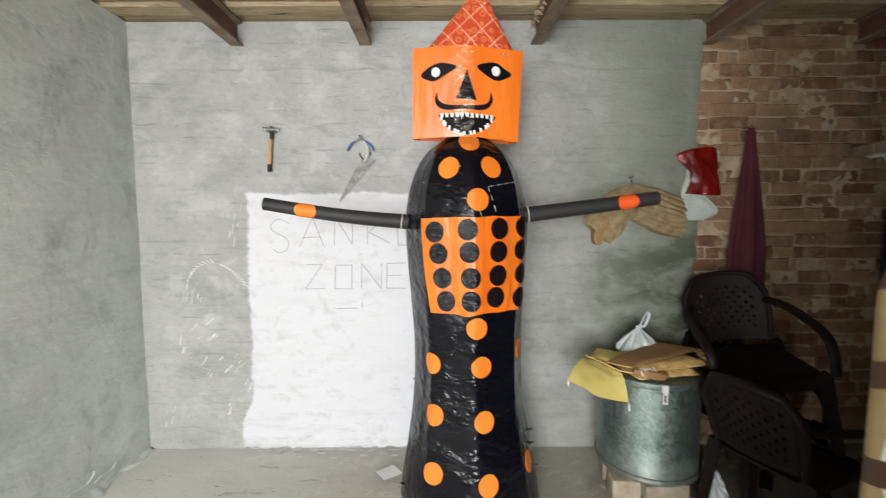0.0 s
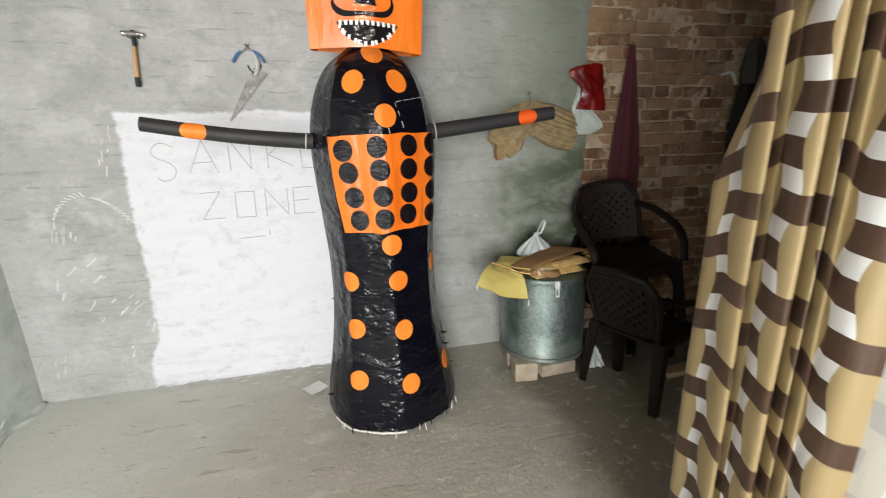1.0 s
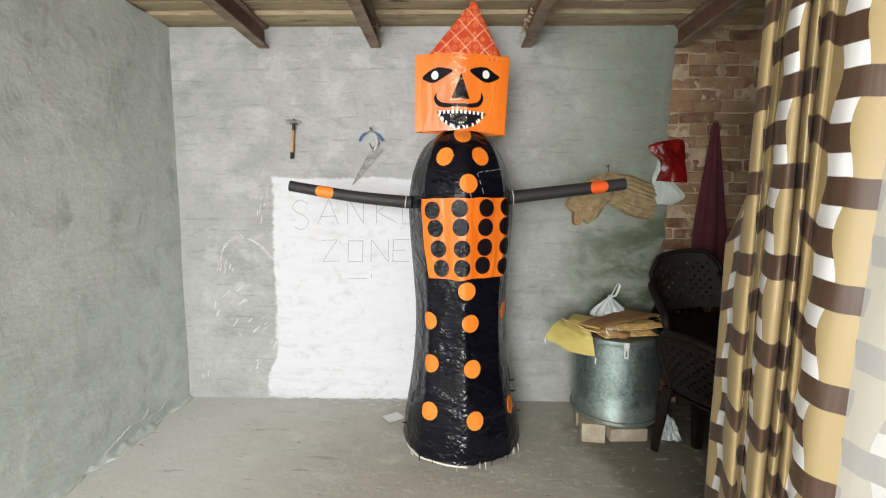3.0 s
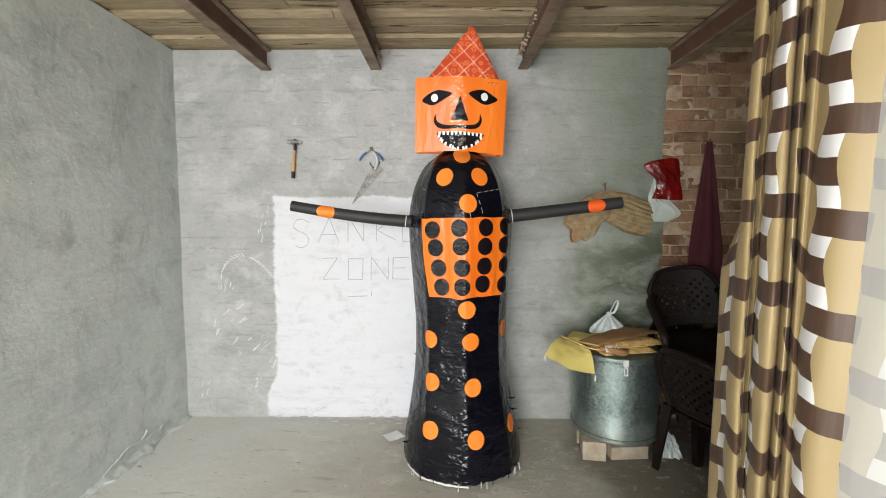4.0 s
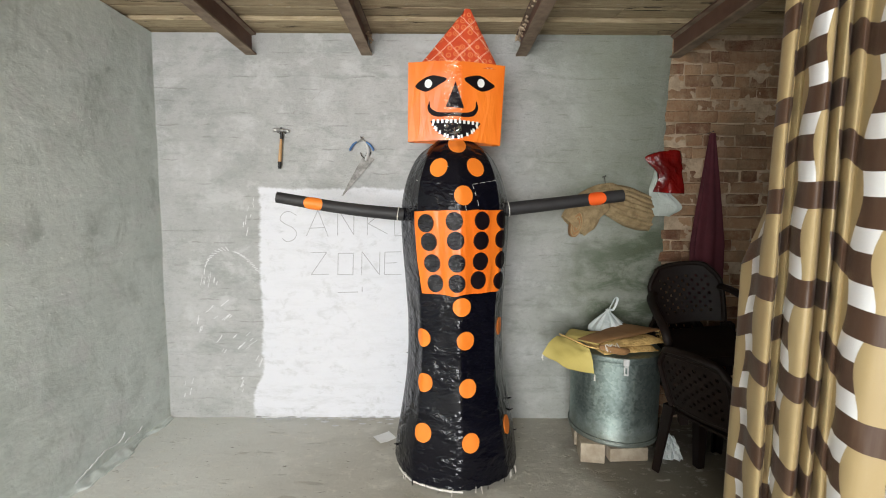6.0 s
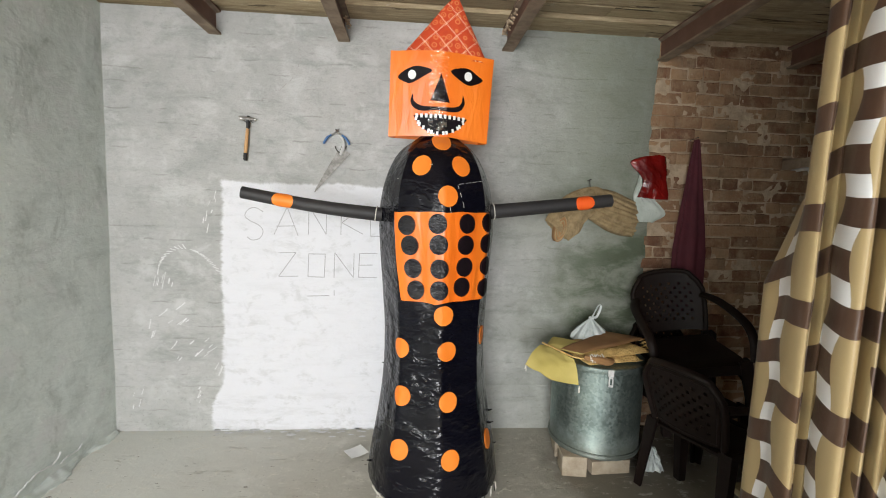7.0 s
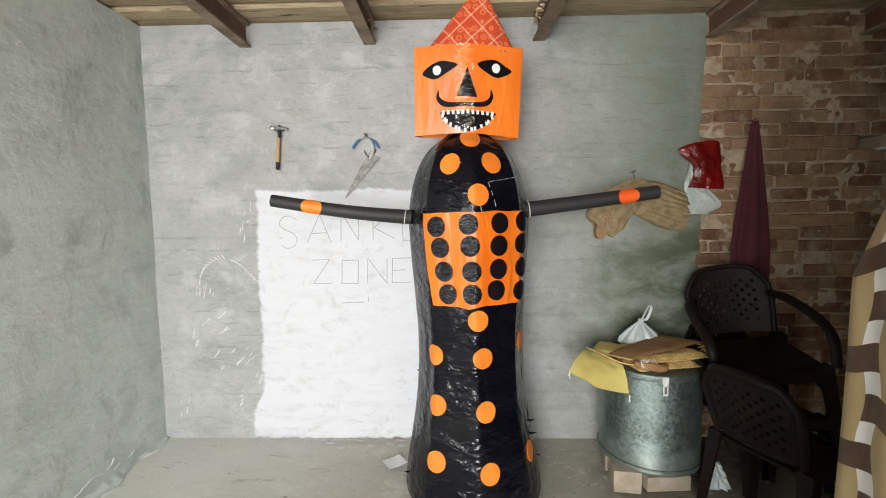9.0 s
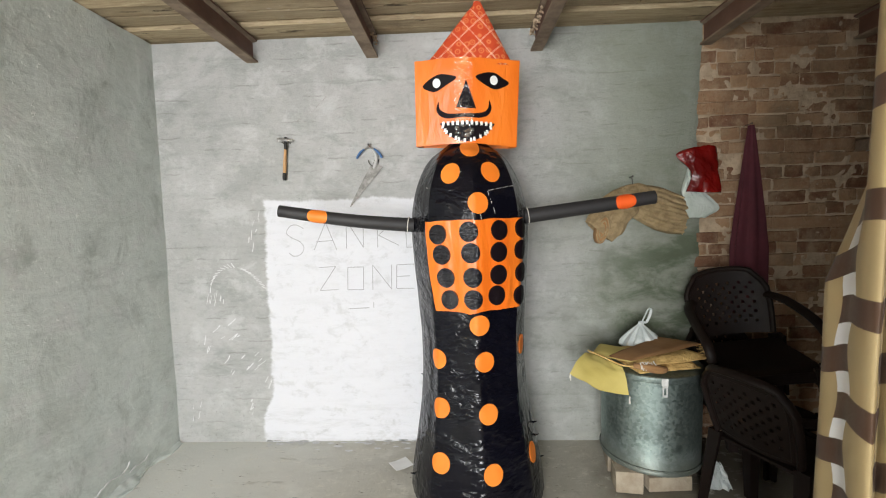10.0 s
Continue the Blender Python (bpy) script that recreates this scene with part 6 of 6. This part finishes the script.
nail(bm, 1.032, 1.708, BACK, 0.06)
tube(bm, [(1.032, BACK - 0.045, 1.712), (1.036, BACK - 0.045, 1.675), (1.040, BACK - 0.05, 1.645)], 0.0025, 5)
tagged(part("nail", bm, M["dark_steel"]), "nail with a cord loop in the wall", "nail")


def packet(name, outline_l, outline_r, y, puff, mat, label, seed):
    """A puffed plastic packet between a left and a right edge, top to bottom."""
    bm = bmesh.new()
    rows_f, rows_b = [], []
    n = len(outline_l) * 4
    le, ri = spline([(a, 0, b) for a, b in outline_l], 5), spline([(a, 0, b) for a, b in outline_r], 5)
    for a, b in zip(le, ri):
        f, k = [], []
        for i in range(17):
            s = i / 16
            p = a.lerp(b, s)
            bulge = puff * math.sin(s * math.pi) ** 0.6
            crease = 0.010 * wob(s * 4, p.z * 16, seed) + 0.006 * wob(s * 11, p.z * 25, seed + 3)
            f.append(Vector((p.x, y - bulge * 0.8 - 0.004 + crease, p.z + 0.006 * wob(s * 5, seed, p.z * 4))))
            k.append(Vector((p.x, min(BACK - 0.004, y + bulge * 0.3 + 0.004), p.z)))
        rows_f.append(f + k[::-1])
    vs = sheet(bm, rows_f, True)
    bm.faces.new(vs[0])
    bm.faces.new(vs[-1])
    bmesh.ops.recalc_face_normals(bm, faces=bm.faces)
    return tagged(part(name, bm, mat), label, "packet")


packet("red_packet", [(1.352, 1.872), (1.300, 1.842), (1.322, 1.802), (1.372, 1.756), (1.394, 1.706), (1.360, 1.609)], [(1.47, 1.886), (1.535, 1.882), (1.545, 1.80), (1.556, 1.72), (1.568, 1.65), (1.574, 1.598)], BACK - 0.05, 0.028, M["red_bag"], "glossy red plastic packet hung on the wall", 2.0)
packet("pale_packet", [(1.378, 1.76), (1.366, 1.70), (1.345, 1.62), (1.362, 1.55), (1.370, 1.450)], [(1.392, 1.75), (1.40, 1.69), (1.47, 1.615), (1.576, 1.508), (1.495, 1.446)], BACK - 0.028, 0.012, M["pale_bag"], "limp pale green polythene bag behind the red packet", 7.0)

# maroon cloth hung from a nail in the brickwork
bm = bmesh.new()
rows = []
for j in range(41):
    t = j / 40
    z = 2.0 - 1.15 * t
    half = 0.016 + 0.088 * min(1, t * 1.55) ** 0.95
    cx = 1.742 + 0.012 * t
    row = []
    for k in range(49):
        a = 2 * math.pi * k / 48
        pl = 1 + 0.16 * math.sin(a * 7 + 0.8) + 0.08 * wob(math.cos(a) * 3, t * 2, 4)
        row.append((cx + half * pl * math.cos(a), min(BACK - 0.004, BACK - 0.055 + (0.012 + 0.035 * min(1, t * 2)) * pl * math.sin(a)), z + 0.012 * wob(k * 0.3, 2, 2) * t))
    rows.append(row)
vs = sheet(bm, rows, True)
bm.faces.new(vs[0])
bm.faces.new(vs[-1])
bmesh.ops.recalc_face_normals(bm, faces=bm.faces)
tagged(part("maroon_cloth", bm, M["maroon"]), "faded maroon cotton cloth hanging in pleats from a nail", "cloth")
bm = bmesh.new()
nail(bm, 1.742, 2.006, BACK, 0.06)
tagged(part("nail", bm, M["dark_steel"]), "nail in the brickwork holding the maroon cloth", "nail")

# dark coat hanging in the corner
coat_hung = thing("hanging_coat", (2.725, BACK - 0.06, 0.9), "black coat with a grey scarf hanging in the dim corner", "coat")
for name, mat, table, z0, z1 in (("coat_body", "black_cloth", [(0, 0.06), (0.08, 0.11), (0.3, 0.135), (1, 0.15)], 1.80, 0.75), ("scarf", "grey_cloth", [(0, 0.02), (0.2, 0.07), (0.6, 0.09), (1, 0.08)], 2.06, 1.76)):
    bm = bmesh.new()
    rows = []
    for j in range(25):
        t = j / 24
        half = lerp(table, t)
        rows.append([(2.705 + half * (1 + 0.1 * math.sin(a * 6 + 1)) * math.cos(a), min(BACK - 0.004, BACK - 0.075 + 0.065 * (1 + 0.15 * math.sin(a * 5)) * math.sin(a) * min(1, 0.4 + t)), z0 + (z1 - z0) * t) for a in (2 * math.pi * k / 36 for k in range(36))])
    vs = sheet(bm, rows, True)
    bm.faces.new(vs[0])
    bm.faces.new(vs[-1])
    bmesh.ops.recalc_face_normals(bm, faces=bm.faces)
    wpart(name, bm, M[mat], coat_hung)
bm = bmesh.new()
tube(bm, spline([(2.535, BACK + 0.06, 1.832), (2.535, BACK - 0.03, 1.838), (2.540, BACK - 0.060, 1.836), (2.556, BACK - 0.066, 1.815), (2.580, BACK - 0.072, 1.760)], 6), 0.012, 9)
tagged(part("wall_hook", bm, M["grip"]), "pale bent pipe hook in the brickwork", "hook")


# ---- bare brickwork of the back wall ----
def brick_mesh(length, high, seed):
    bm = bmesh.new()
    deep = 0.03
    box(bm, (0, -0.004, 0), (length, deep, high), 0.005, 1)
    bmesh.ops.delete(bm, geom=[f for f in bm.faces if f.calc_center_median().y > deep - 0.001], context="FACES")
    front = [e for e in bm.edges if all(v.co.y < 0.004 for v in e.verts)]
    bmesh.ops.subdivide_edges(bm, edges=front, cuts=1)
    for v in bm.verts:
        v.co += Vector((wob(*v.co, s=20 + seed), 0.8 * wob(v.co.z + seed, v.co.x, 1, s=24), wob(v.co.x, seed, v.co.z, s=26))) * 0.010
    return mesh_of("brick", bm, M["brick"], True)


STRETCH = [brick_mesh(0.225 + 0.004 * k, 0.0690 + 0.0012 * (k % 4), k) for k in range(8)]
HEADER = [brick_mesh(0.104 + 0.003 * k, 0.0690 + 0.0012 * (k % 4), k + 9) for k in range(6)]
rng = random.Random(21)
COURSE = 0.0796
for row in range(33):
    z = row * COURSE + 0.0147
    if z > HIGH - 0.03:
        break
    x = 1.44 - (0.0 if row % 2 else 0.05) + rng.uniform(-0.03, 0.03)
    short = row % 3 == 0
    dip = rng.uniform(-0.25, 0.25)
    while x < RIGHT - 0.02:
        head = rng.random() < (0.75 if short else 0.3)
        stretch = rng.uniform(0.82, 1.08)
        w = (0.110 if head else 0.226) * stretch
        hole = NICHE[2] - 0.05 < z < NICHE[3] - 0.02 and NICHE[0] - 0.03 < x + w / 2 < NICHE[1] + 0.03
        if not hole and x + w < RIGHT + 0.1:
            ob = new("brick", rng.choice(HEADER if head else STRETCH))
            ob.matrix_basis = pose(x, BACK + 0.013 + rng.uniform(-0.004, 0.009), z + rng.uniform(-0.004, 0.004), rng.uniform(-1.5, 1.5), dip + rng.uniform(-1.2, 1.2), rng.uniform(-1.8, 1.8)) @ Matrix.Diagonal((stretch, 1, rng.uniform(0.92, 1.10), 1))
            ob.parent = wall_back
        x += w + rng.uniform(0.005, 0.013)
